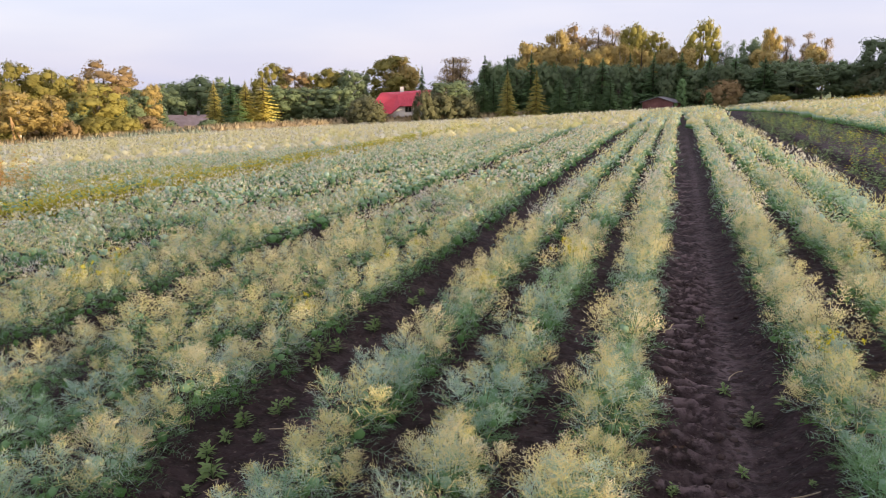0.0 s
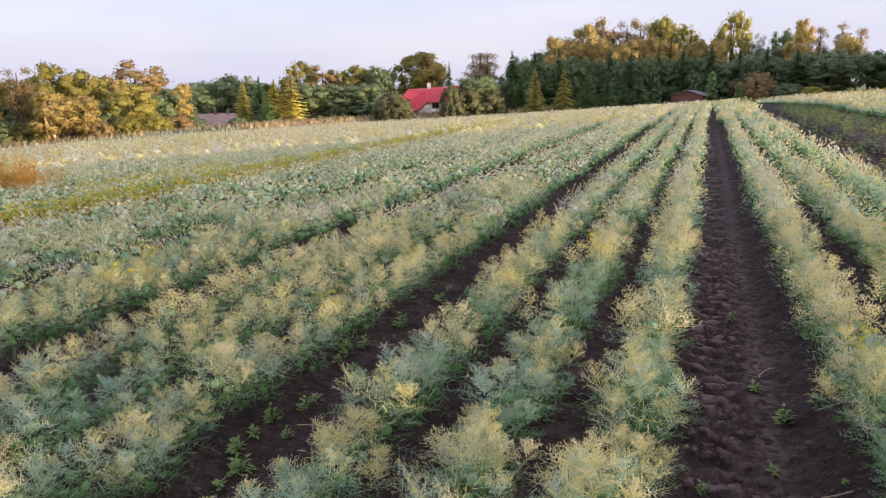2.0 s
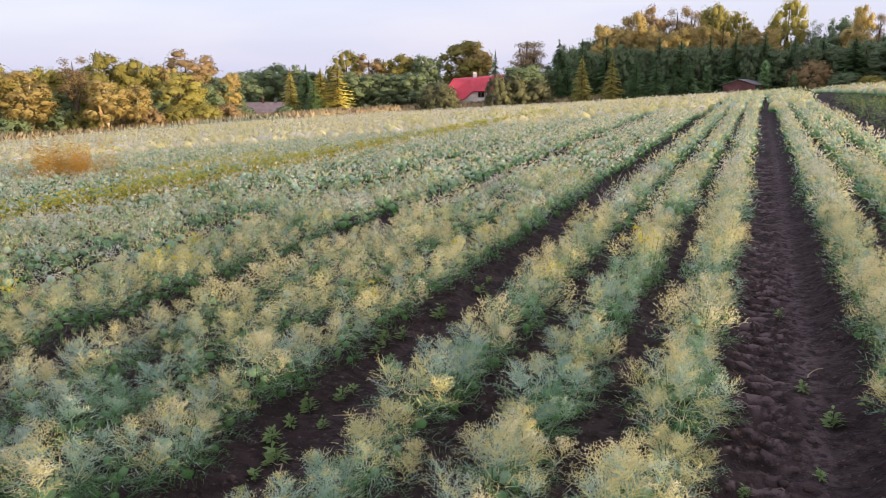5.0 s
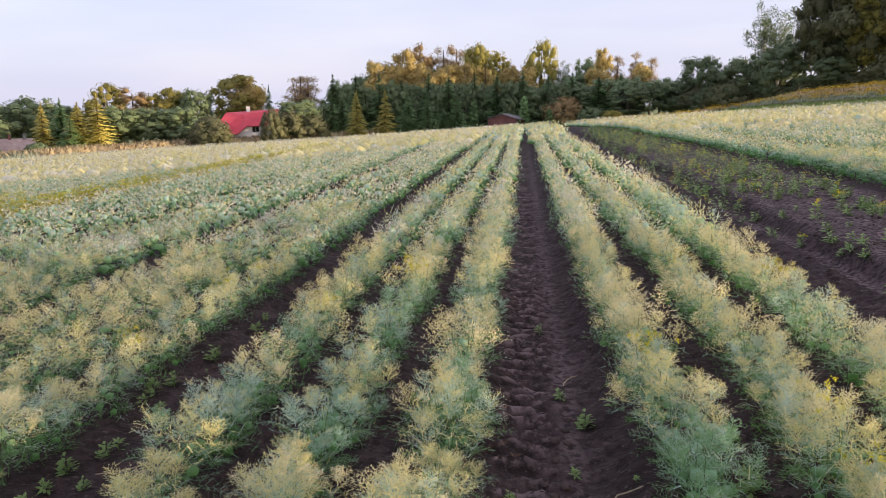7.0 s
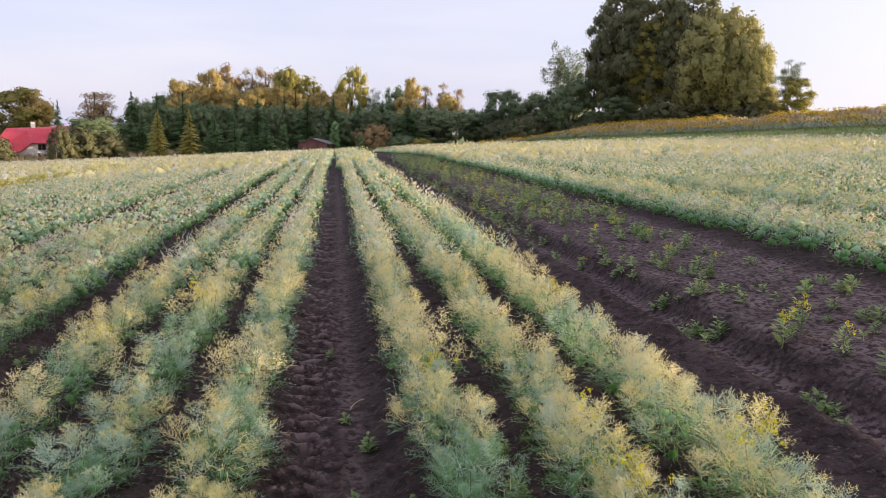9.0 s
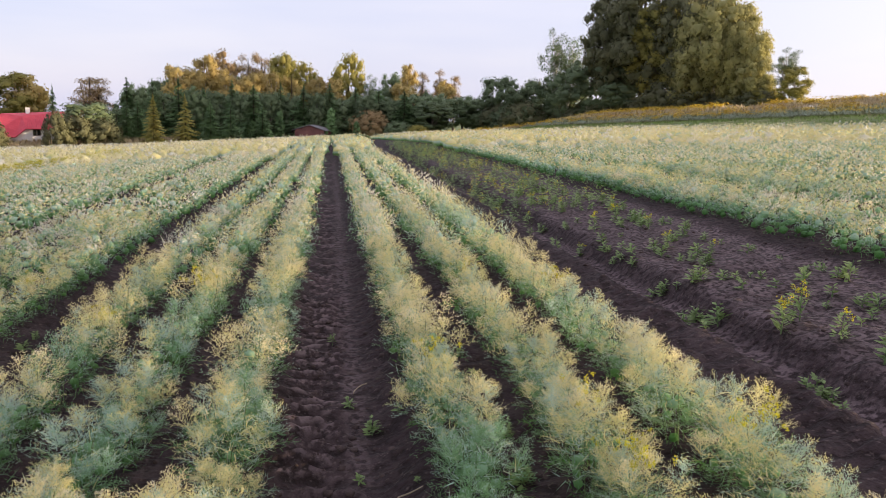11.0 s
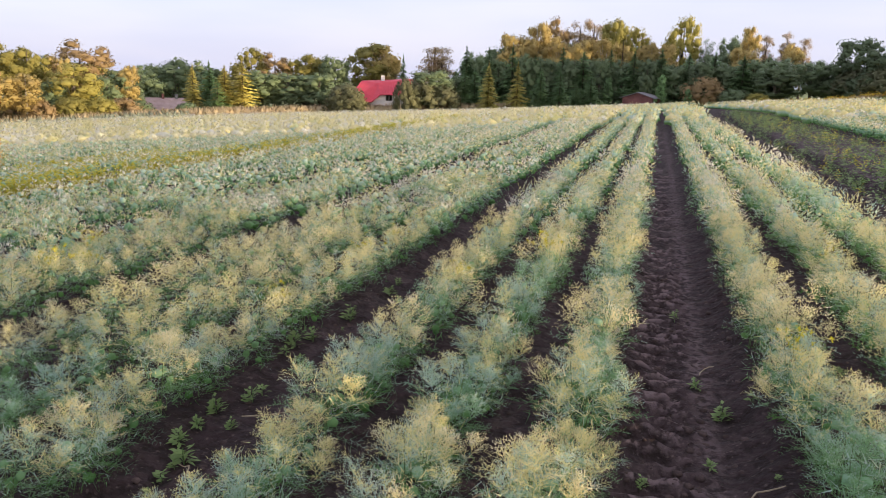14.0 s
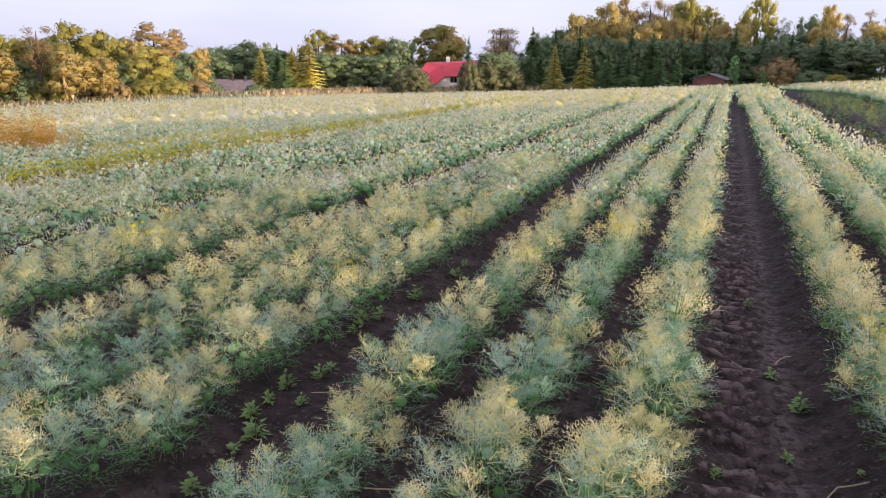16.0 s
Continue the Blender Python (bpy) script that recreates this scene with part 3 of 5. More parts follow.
# the beds' rows, and the kinds of clump for them: blue-green, half cream, cream, flowering
def dill_near():
    rng = np.random.default_rng(5)
    def family(lite):
        return {
            "green": ("blue-green feathery dill clump growing in a row", [dill_clump(rng, h, w, n, c, 0, lite) for h, w, n, c in ((0.40, 0.42, 5, 0.0), (0.37, 0.44, 5, 0.2), (0.42, 0.40, 5, 0.35), (0.38, 0.42, 5, 0.5))]),
            "cream": ("feathery dill clump with cream-yellow tips in a row", [dill_clump(rng, h, w, n, c, 0, lite) for h, w, n, c in ((0.45, 0.40, 5, 0.85), (0.43, 0.42, 5, 1.0), (0.49, 0.38, 6, 1.1), (0.43, 0.40, 5, 0.7))]),
            "bloom": ("dill clump with cream tips and bright yellow flowers", [dill_clump(rng, h, w, n, c, b, lite) for h, w, n, c, b in ((0.47, 0.40, 5, 0.8, 18), (0.45, 0.40, 5, 0.9, 11))]),
        }
    fine, lite = family(False), family(True)
    # clumps in flower, and clumps that stand out cream or green
    in_bloom = ((0.78, 4.17), (1.48, 3.36), (1.4, 6.93), (2.0, 6.07), (-2.4, 6.43), (-1.4, 5.78), (2.0, 2.86), (-2.4, 7.22), (1.45, 2.7), (-2.4, 4.96))
    in_cream = ((-0.22, 5.35), (-2.4, 3.77), (-2.4, 6.38), (-1.44, 3.4), (-1.44, 2.91), (-0.85, 2.64), (-2.4, 2.61), (-2.4, 2.12), (-0.22, 3.05), (-0.22, 5.1), (-0.22, 2.6), (-0.22, 4.6), (2.05, 2.4), (2.05, 3.4), (0.8, 3.6), (0.82, 5.6))
    in_green = ((-0.82, 3.3), (-0.82, 3.8), (-0.82, 4.5), (-1.44, 4.4), (-1.44, 4.9), (-0.22, 3.8), (-1.44, 2.3), (-0.82, 2.1), (0.82, 2.9), (-1.44, 3.9))
    def close(spots, px, py):
        return any(abs(px - a) < 0.25 and abs(py - b) < 0.16 for a, b in spots)
    used = set()
    count = 0
    rows = [(x, 1.35, 8.6) for x in BEDS["L"] + BEDS["R"]] + [(x, 1.9, 8.6) for x in BEDS["M"]] + [(x, 3.3, 8.6) for x in BEDS["N"][:2]]
    for i, (x, y0, y1) in enumerate(rows):
        y = y0 + rng.uniform(0, 0.2)
        while y < y1:
            # cream patches along a row
            c = vnoise(np.array([x * 1.7 + 11]), np.array([y * 1.15]), 21)[0]
            kind = "green" if c < (0.40 if x > -2 else 0.2) - 0.07 * float(sstep(4, 7, y)) else "cream"
            if rng.random() < 0.03:
                kind = "bloom"
            for name, spots in (("bloom", in_bloom), ("cream", in_cream), ("green", in_green)):
                if close(spots, x, y):
                    kind = name
                    break
            label, protos = (fine if y < 4.3 else lite)[kind]
            p = protos[rng.integers(len(protos))]
            sc = rng.uniform(0.84, 1.12) * (1.0 if x < 0.5 else 0.96)
            px, py = x - SKEW * y + rng.normal(0, 0.035), y
            m = Matrix.Translation((px, py, gz(px, py))) @ pose(0, 0, 0, rng.uniform(-7, 7), rng.uniform(-7, 7), rng.uniform(0, 360)) @ Matrix.Diagonal((sc * 0.98, sc * 0.98, sc, 1))
            if p.name in used:
                p = copy_thing(p, Matrix())
            used.add(p.name)
            p.matrix_basis = m
            tagged(p, label, "dill plant", "dill plants in rows")
            count += 1
            y += rng.uniform(0.24, 0.31) if x < 0.5 else rng.uniform(0.21, 0.27)
    for k in [*fine.values(), *lite.values()]:
        for p in k[1]:
            if p.name not in used:
                px, py = BEDS["N"][0], 3.0 - 0.3 * len(used - {p.name}) % 3
                used.add(p.name)
                p.matrix_basis = Matrix.Translation((px, py, gz(px, py)))
                tagged(p, k[0], "dill plant", "dill plants in rows")
    return count


def plant_field(name, label, templates, places, rng, base=0.0):
    """Joins many clumps into one mesh. places: rows of x, y, scale, cream."""
    VV, FF, TT, NN, off = [], [], [], [], 0
    places = np.asarray(places)
    which = rng.integers(len(templates), size=len(places))
    turn = rng.uniform(0, 2 * math.pi, len(places))
    zz = ground_z(places[:, 0], places[:, 1]) - 0.02 + base
    for k, (V, F, T, N) in enumerate(templates):
        sel = np.where(which == k)[0]
        if not len(sel):
            continue
        c, s = np.cos(turn[sel])[:, None], np.sin(turn[sel])[:, None]
        sc = places[sel, 2][:, None]
        x = (V[None, :, 0] * c - V[None, :, 1] * s) * sc + places[sel, 0][:, None]
        y = (V[None, :, 0] * s + V[None, :, 1] * c) * sc + places[sel, 1][:, None]
        z = V[None, :, 2] * sc + zz[sel][:, None]
        VV.append(np.stack([x, y, z], -1).reshape(-1, 3))
        NN.append(np.stack([N[None, :, 0] * c - N[None, :, 1] * s, N[None, :, 0] * s + N[None, :, 1] * c, N[None, :, 2] + 0 * c], -1).reshape(-1, 3))
        FF.append((F[None] + (np.arange(len(sel)) * len(V))[:, None, None] + off).reshape(-1, 3))
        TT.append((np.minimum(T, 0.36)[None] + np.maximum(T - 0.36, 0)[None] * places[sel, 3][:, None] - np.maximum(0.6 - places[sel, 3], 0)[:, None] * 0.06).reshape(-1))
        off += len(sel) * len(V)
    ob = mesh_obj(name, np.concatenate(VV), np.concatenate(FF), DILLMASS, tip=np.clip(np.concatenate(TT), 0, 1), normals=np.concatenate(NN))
    tagged(ob, label, "dill field", kind="stuff")
    return ob


def all_rows():
    """The rows over the whole field, bed after bed."""
    xs = list(NEAR_ROWS)
    x = -11.5 - 1.2
    while x > -76:
        xs += [x, x - 0.6, x - 1.2]
        x -= 2.28
    x = 6.05
    while x < 60:
        xs += [x, x + 0.6, x + 1.2]
        x += 2.28
    return xs


def cream_share(x, y):
    """How cream the tops are, warm light in the cream included: plots and patches differ."""
    c = 0.22 + 0.85 * sstep(-1.9, -2.3, x) + (1.3 - 0.5 * sstep(25, 45, np.hypot(x, y))) * sstep(0.25, 0.75, vnoise(x * 0.9 + 5, y * 0.8, 31)) * (0.6 + 0.6 * vnoise(x * 0.11, y * 0.07, 33)) + 0.3 * sstep(-11, -14, x)
    blue = sstep(32, 36, y) * sstep(50, 46, y + 0.25 * (x + 10)) * sstep(2, -2, x)
    gold = sstep(54, 60, y) * sstep(-12, -20, x)
    right = sstep(4, 7, x)
    c = np.clip(c * (1 - 0.6 * blue) * (1 - 0.3 * sstep(-2.3, -1.9, x) * sstep(3, 2.5, x)) * (1 - 0.1 * right) + 0.2 * right + 0.45 * gold, 0, 1.3)
    return 0.25 + 0.95 * sstep(0.2, 0.85, c)


def dill_far():
    rng = np.random.default_rng(9)
    mid = [dill_mass(rng, rng.uniform(0.42, 0.49), 0.47, c, 6, 380, 0.0045, 0.05, 0.33, 0.14) for c in (0.35, 0.7, 0.95, 1.1)]
    far = [dill_mass(rng, rng.uniform(0.42, 0.49), 0.46, c, 4, 68, 0.0115, 0.06, 0.36, 0.08) for c in (0.5, 0.8, 1.0, 1.1)]
    dist = [dill_mass(rng, rng.uniform(0.40, 0.46), 0.70, c, 1, 13, 0.042, 0.11, 0.66, 0.05) for c in (0.8, 0.95, 1.05)]
    P = {"mid": [], "far": [], "dist": []}
    for x in all_rows():
        y = -6.0 + rng.uniform(0, 0.3)
        while y < 115:
            nearrow = x in BEDS["L"] + BEDS["R"] + BEDS["M"] + BEDS["N"][:2]
            r = math.hypot(x, y) if -58 < math.degrees(math.atan2(x, y)) < 45 else 90
            if nearrow and 1.2 < y < 8.6:
                y += 0.3
                continue
            if x > 0 and x + 9.5 > edge_x(y):
                break
            lod = "far" if y < 1.35 and abs(x) < 13 else "mid" if r < (20 if 3 < x < 9 else 13) else "far" if r < 35 else "dist"
            step = {"mid": 0.28, "far": 0.32, "dist": 0.74 if r < 55 else 1.0 if r < 75 else 1.7}[lod]
            if rng.random() > 0.03:
                P[lod].append((x - SKEW * y + rng.normal(0, 0.04), y, rng.uniform(0.8, 1.16), 1.0))
            y += step * rng.uniform(0.85, 1.15)
    for k, tpl, label in (("mid", mid, "rows of blue-green dill with cream-yellow tips"), ("far", far, "further rows of dill with pale cream tips"), ("dist", dist, "distant dill rows in blue-green and cream bands")):
        a = np.array(P[k])
        a[:, 3] = cream_share(a[:, 0], a[:, 1]) * rng.uniform(0.6, 1.4, len(a)) * np.where(a[:, 0] < -2.2, 1.2, 1.0)
        plant_field("dill_rows", label, tpl, a, rng)


# ---------------------------------------------------------------- weeds and grasses
STRAWSTEM = rough_mat("dry_stalk", ((0.3, (0.3, 0.23, 0.15)), (0.7, (0.45, 0.37, 0.26))), 20, 0.8, 0.2, 0.002)
CLOD = rough_mat("soil_crumb", ((0.3, (0.04, 0.026, 0.024)), (0.6, (0.085, 0.058, 0.053)), (0.8, (0.15, 0.11, 0.10))), 9, 0.95, 0.6, 0.01)
def blades(rng, n, height, lean, width, clump=0.05, heads=0.0):
    """A tuft of bent blades, two triangles each."""
    V, F = [], []
    for k in range(n):
        a = rng.uniform(0, 6.283)
        o = np.array([rng.normal(0, clump), rng.normal(0, clump), 0])
        d = np.array([math.cos(a), math.sin(a), 0])
        s = np.array([-d[1], d[0], 0]) * width
        h = height * rng.uniform(0.55, 1.1)
        m, e = o + d * lean * 0.3 * h + np.array([0, 0, 0.6 * h]), o + d * lean * h + np.array([0, 0, h])
        i = len(V)
        V += [o - s, o + s, m - s * 0.8, m + s * 0.8, e]
        F += [(i, i + 1, i + 3), (i, i + 3, i + 2), (i + 2, i + 3, i + 4)]
    return np.array(V), np.array(F)


def leafy(rng, n, height, spread, size):
    """A low leafy tuft: diamond leaves round a stem."""
    V, F = [], []
    for k in range(n):
        a = rng.uniform(0, 6.283)
        z = height * rng.uniform(0.05, 1.0)
        d = norm(np.array([math.cos(a), math.sin(a), rng.uniform(0.0, 0.9)]))
        o = np.array([d[0], d[1], 0]) * spread * 0.25 * rng.random() + np.array([0, 0, z])
        s = norm(np.cross(d, [0, 0, 1])) * size * 0.19
        L = size * rng.uniform(0.7, 1.3) * (1.15 - 0.5 * z / height)
        i = len(V)
        V += [o, o + d * L * 0.5 - s - np.array([0, 0, 0.1 * L]), o + d * L * 0.5 + s, o + d * L - np.array([0, 0, 0.15 * L])]
        F += [(i, i + 1, i + 2), (i + 1, i + 3, i + 2)]
    return np.array(V), np.array(F)


def strew(name, label, category, mat, templates, places, rng, kind="stuff", soft=0.0):
    """Joins many tufts into one mesh. soft: how far the tufts shade as round masses."""
    VV, FF, NN, off = [], [], [], 0
    places = np.asarray(places, float)
    zz = ground_z(places[:, 0], places[:, 1]) - 0.01
    which = rng.integers(len(templates), size=len(places))
    turn = rng.uniform(0, 6.283, len(places))
    for k, (V, F) in enumerate(templates):
        sel = np.where(which == k)[0]
        if not len(sel):
            continue
        c, s, sc = np.cos(turn[sel])[:, None], np.sin(turn[sel])[:, None], places[sel, 2][:, None]
        VV.append(np.stack([(V[None, :, 0] * c - V[None, :, 1] * s) * sc + places[sel, 0][:, None], (V[None, :, 0] * s + V[None, :, 1] * c) * sc + places[sel, 1][:, None], V[None, :, 2] * sc + zz[sel][:, None]], -1).reshape(-1, 3))
        FF.append((F[None] + (np.arange(len(sel)) * len(V))[:, None, None] + off).reshape(-1, 3))
        off += len(sel) * len(V)
        if soft:
            h = np.ptp(V[:, 2])
            n = norm(V / np.array([np.ptp(V[:, 0]), np.ptp(V[:, 1]), h]) * np.array([2, 2, 1]) + np.array([0, 0, 0.25]) + rng.normal(0, 0.2, V.shape))
            NN.append(np.stack([n[None, :, 0] * c - n[None, :, 1] * s, n[None, :, 0] * s + n[None, :, 1] * c, n[None, :, 2] + 0 * c], -1).reshape(-1, 3))
    ob = mesh_obj(name, np.concatenate(VV), np.concatenate(FF), mat, normals=np.concatenate(NN) if soft else None)
    return tagged(ob, label, category, kind=kind)


def weed_plant(rng, height, leaves, size, bloom=0):
    root = new("weed_plant")
    V, F = leafy(rng, leaves, height * 0.85, height * 0.9, size)
    mesh_obj("leaves", V, F, WEED, root)
    bm = bmesh.new()
    tube(bm, [(0, 0, -0.05), (0.01, 0, height * 0.5), (0.015, 0.01, height * 0.95)], [0.006, 0.004, 0.002], 4)
    part("stem", bm, STEM, root)
    for k in range(bloom):
        c = (0.012 + rng.normal(0, 0.03), 0.01 + rng.normal(0, 0.03), height * rng.uniform(0.7, 1.0))
        bv, bf = bloom_balls(rng, [c], 0.011, 12)
        mesh_obj("flower_head", bv, bf, YELLOW, root, label="yellow flower head")
    return root


def weeds():
    rng = np.random.default_rng(17)
    low = [weed_plant(rng, 0.12, 34, 0.07), weed_plant(rng, 0.17, 46, 0.075), weed_plant(rng, 0.08, 22, 0.06)]
    tall = [weed_plant(rng, 0.24, 60, 0.065, 5), weed_plant(rng, 0.29, 70, 0.065, 8)]
    used = set()
    def put(p, x, y, sc, label):
        m = Matrix.Translation((x, y, gz(x, y))) @ pose(0, 0, 0, rng.uniform(-6, 6), rng.uniform(-6, 6), rng.uniform(0, 360)) @ Matrix.Scale(sc, 4)
        if p.name in used:
            p = copy_thing(p, Matrix())
        used.add(p.name)
        p.matrix_basis = m
        tagged(p, label, "weed", "weeds on the bare bed")
    green, gold = "green leafy weed growing on bare dark soil", "tall green weed with yellow flower heads on soil"
    for x, y in ((3.44, 8.03), (3.11, 5.98), (3.08, 4.81), (3.2, 4.41), (3.18, 4.01), (2.88, 10.35), (3.07, 9.77), (3.0, 5.4), (3.43, 6.87), (3.5, 6.7), (3.38, 7.05), (3.25, 4.3), (3.33, 4.5)):
        put(low[rng.integers(3)], x, y, rng.uniform(0.8, 1.25), green)
    for x, y in ((3.48, 5.19), (3.67, 4.78), (3.72, 5.35), (3.67, 10.02), (4.29, 10.88), (1.78, 10.9), (1.8, 9.0)):
        put(tall[rng.integers(2)], x, y, rng.uniform(0.85, 1.1), gold)
    for k in range(170):
        x, y = rng.uniform(3.25, 5.1), 3.8 + 15 * rng.random() ** 1.1
        if rng.random() < 0.9:
            put(low[rng.integers(3)], x, y, rng.uniform(0.6, 1.35), green)
        else:
            put(tall[rng.integers(2)], x, y, rng.uniform(0.6, 0.95), gold)
    for x, y in ((0.36, 3.6), (0.30, 3.1), (0.22, 5.9), (0.45, 4.2), (0.33, 4.6), (0.62, 3.4), (0.6, 4.3), (-1.9, 4.9), (-2.1, 3.5), (-1.0, 4.0), (-0.52, 4.4), (1.15, 4.6), (1.1, 3.9), (-1.13, 5.1), (0.05, 3.3), (-2.25, 3.9), (-2.2, 5.3), (1.12, 5.3), (1.75, 3.6), (-2.12, 2.8), (-2.15, 3.05), (-2.1, 2.55), (-2.05, 6.2), (1.1, 3.3), (1.16, 2.9)):
        put(low[rng.integers(3)], x, y, rng.uniform(0.35, 0.75), "small green weed in the furrow between dill rows")
    for k in range(26):
        x, y = (-2.26 + rng.normal(0, 0.06), rng.uniform(2.2, 7.0)) if k < 14 else ((1.12, 1.72)[k % 2] + rng.normal(0, 0.05), rng.uniform(2.6, 5.4))
        put(low[rng.integers(3)], x, y, rng.uniform(0.5, 0.95), "bright green weed at the foot of the dill rows")
    # thick weeds further down the bare bed
    tf = [leafy(rng, 22, 0.33, 0.42, 0.085) for _ in range(3)]
    pl = [(rng.uniform(3.1, 5.0), rng.uniform(13, 42), rng.uniform(0.35, 0.9)) for _ in range(380)]
    strew("weed_patch", "yellowing low weeds scattered over a bare bed", "weeds", WEEDSTRIP, tf, pl[:130], rng)
    pl = [(3.05 + 2.0 * rng.random() ** 1.3, rng.uniform(12, 46), rng.uniform(0.5, 1.2)) for _ in range(650)]
    strew("weed_patch", "low green weeds covering a bare bed", "weeds", WEED, tf, pl, rng)
    # weed strip and dry weeds left of the beds
    pl = [(-11.45 + rng.normal(0, 0.13), 3 + 42 * rng.random() ** 1.15, rng.uniform(1.15, 1.6)) for k in range(1100)]
    strew("weed_strip", "yellow-green flowering weed strip between dill plots", "weeds", WEEDSTRIP, tf, pl, rng, soft=1.0)
    pl = [(-13.9 - 0.9 * k / 300 + rng.normal(0, 0.12), 15.0 + 6.0 * rng.random(), rng.uniform(1.0, 1.35)) for k in range(260)]
    strew("weed_strip", "yellowing weeds along a gap in the rows", "weeds", WEEDSTRIP, tf, pl, rng, soft=1.0)
    bl = [leafy(rng, 70, 1.25, 0.15, 0.09)] + [leafy(rng, 80, 0.8, 0.7, 0.10) for _ in range(3)]
    pl = [(-18.4 + rng.normal(0, 0.6), 16.8 + rng.normal(0, 0.4), 1.25 * rng.uniform(0.45, 1.1) ** 1.5) for _ in range(150)]
    strew("dry_weeds", "tall rusty-orange dry weeds standing in the field", "weeds", DRYWEED, bl, pl, rng, soft=1.0)


def clods():
    """Crumbs and clods of soil lying in the furrows and on the bare bed."""
    rng = np.random.default_rng(3)
    tpl = []
    for k in range(5):
        bm = bmesh.new()
        bmesh.ops.create_icosphere(bm, subdivisions=1, radius=1.0)
        V = np.array([v.co[:] for v in bm.verts]) * rng.uniform(0.7, 1.25, (len(bm.verts), 1)) * np.array([1.0, 0.85, 0.6]) + np.array([0, 0, 0.15])
        tpl.append((V, np.array([[v.index for v in f.verts] for f in bm.faces])))
        bm.free()
    P = []
    for x0, x1, y0, y1, n in ((-0.05, 0.75, 2.4, 8, 900), (-2.3, -1.6, 2.6, 9, 520), (2.4, 5.7, 2.8, 11, 1700), (-1.2, 0, 2.2, 6, 260), (1.0, 1.9, 2.6, 6, 200)):
        P += [(rng.uniform(x0, x1), y0 + (y1 - y0) * rng.random() ** 1.3, 0.007 + 0.026 * rng.random() ** 3) for _ in range(n)]
    strew("soil_clods", "loose crumbs and clods of dark soil", "soil", CLOD, tpl, P, rng)


def dead_stalk(rng, x, y, a, L):
    root = new("dead_stalk")
    pts = []
    for k in range(6):
        u = k / 5 - 0.5
        px, py = x + math.cos(a) * L * u + 0.02 * math.sin(5 * u), y + math.sin(a) * L * u + 0.03 * math.cos(7 * u)
        pts.append((px, py, gz(px, py) + 0.018))
    part("stalk", tube(bmesh.new(), pts, [0.003, 0.004, 0.004, 0.004, 0.003, 0.002], 5), STRAWSTEM, root)
    tagged(root, "thin dry stalk lying on the soil", "stalk", "dry stalks in the furrows")


def stalks():
    rng = np.random.default_rng(8)
    for x, y, a, L in ((-1.95, 3.75, 0.5, 0.35), (-1.9, 4.6, 0.1, 0.3), (0.4, 4.9, 1.2, 0.18), (0.55, 3.3, 0.4, 0.16), (-0.55, 3.0, 0.9, 0.25), (-2.05, 3.0, 2.4, 0.25), (3.05, 4.7, 1.0, 0.2), (4.1, 6.0, 0.3, 0.22), (-1.15, 2.7, 0.2, 0.3)):
        dead_stalk(rng, x, y, a, L)


def blossom_stand(rng, height, wide, n, plume=0.07, blunt=False):
    """A tuft of tall stems whose plumes make a soft, closed top."""
    V = []
    for k in range(n):
        a, r = k * 2.399963, wide * 0.5 * math.sqrt((k + 0.5) / n)
        h = height * rng.uniform(0.6, 1.05) * (1 - 0.3 * (r / wide) ** 2)
        s = np.array([math.cos(a * 1.7), math.sin(a * 1.7), 0]) * plume * rng.uniform(0.6, 1.3)
        o = np.array([r * math.cos(a), r * math.sin(a), h * rng.uniform(0.35, 0.65)])
        tip = o + np.array([rng.normal(0, 0.1), rng.normal(0, 0.1), h * 0.42])
        if blunt:
            o[2] = h * rng.uniform(0.55, 0.9)
            tip = o + np.array([rng.normal(0, 0.12), rng.normal(0, 0.12), rng.uniform(-0.05, 0.16)])
        V += [o - s, o + s, tip]
    V = np.array(V)
    return V, np.arange(len(V)).reshape(-1, 3)


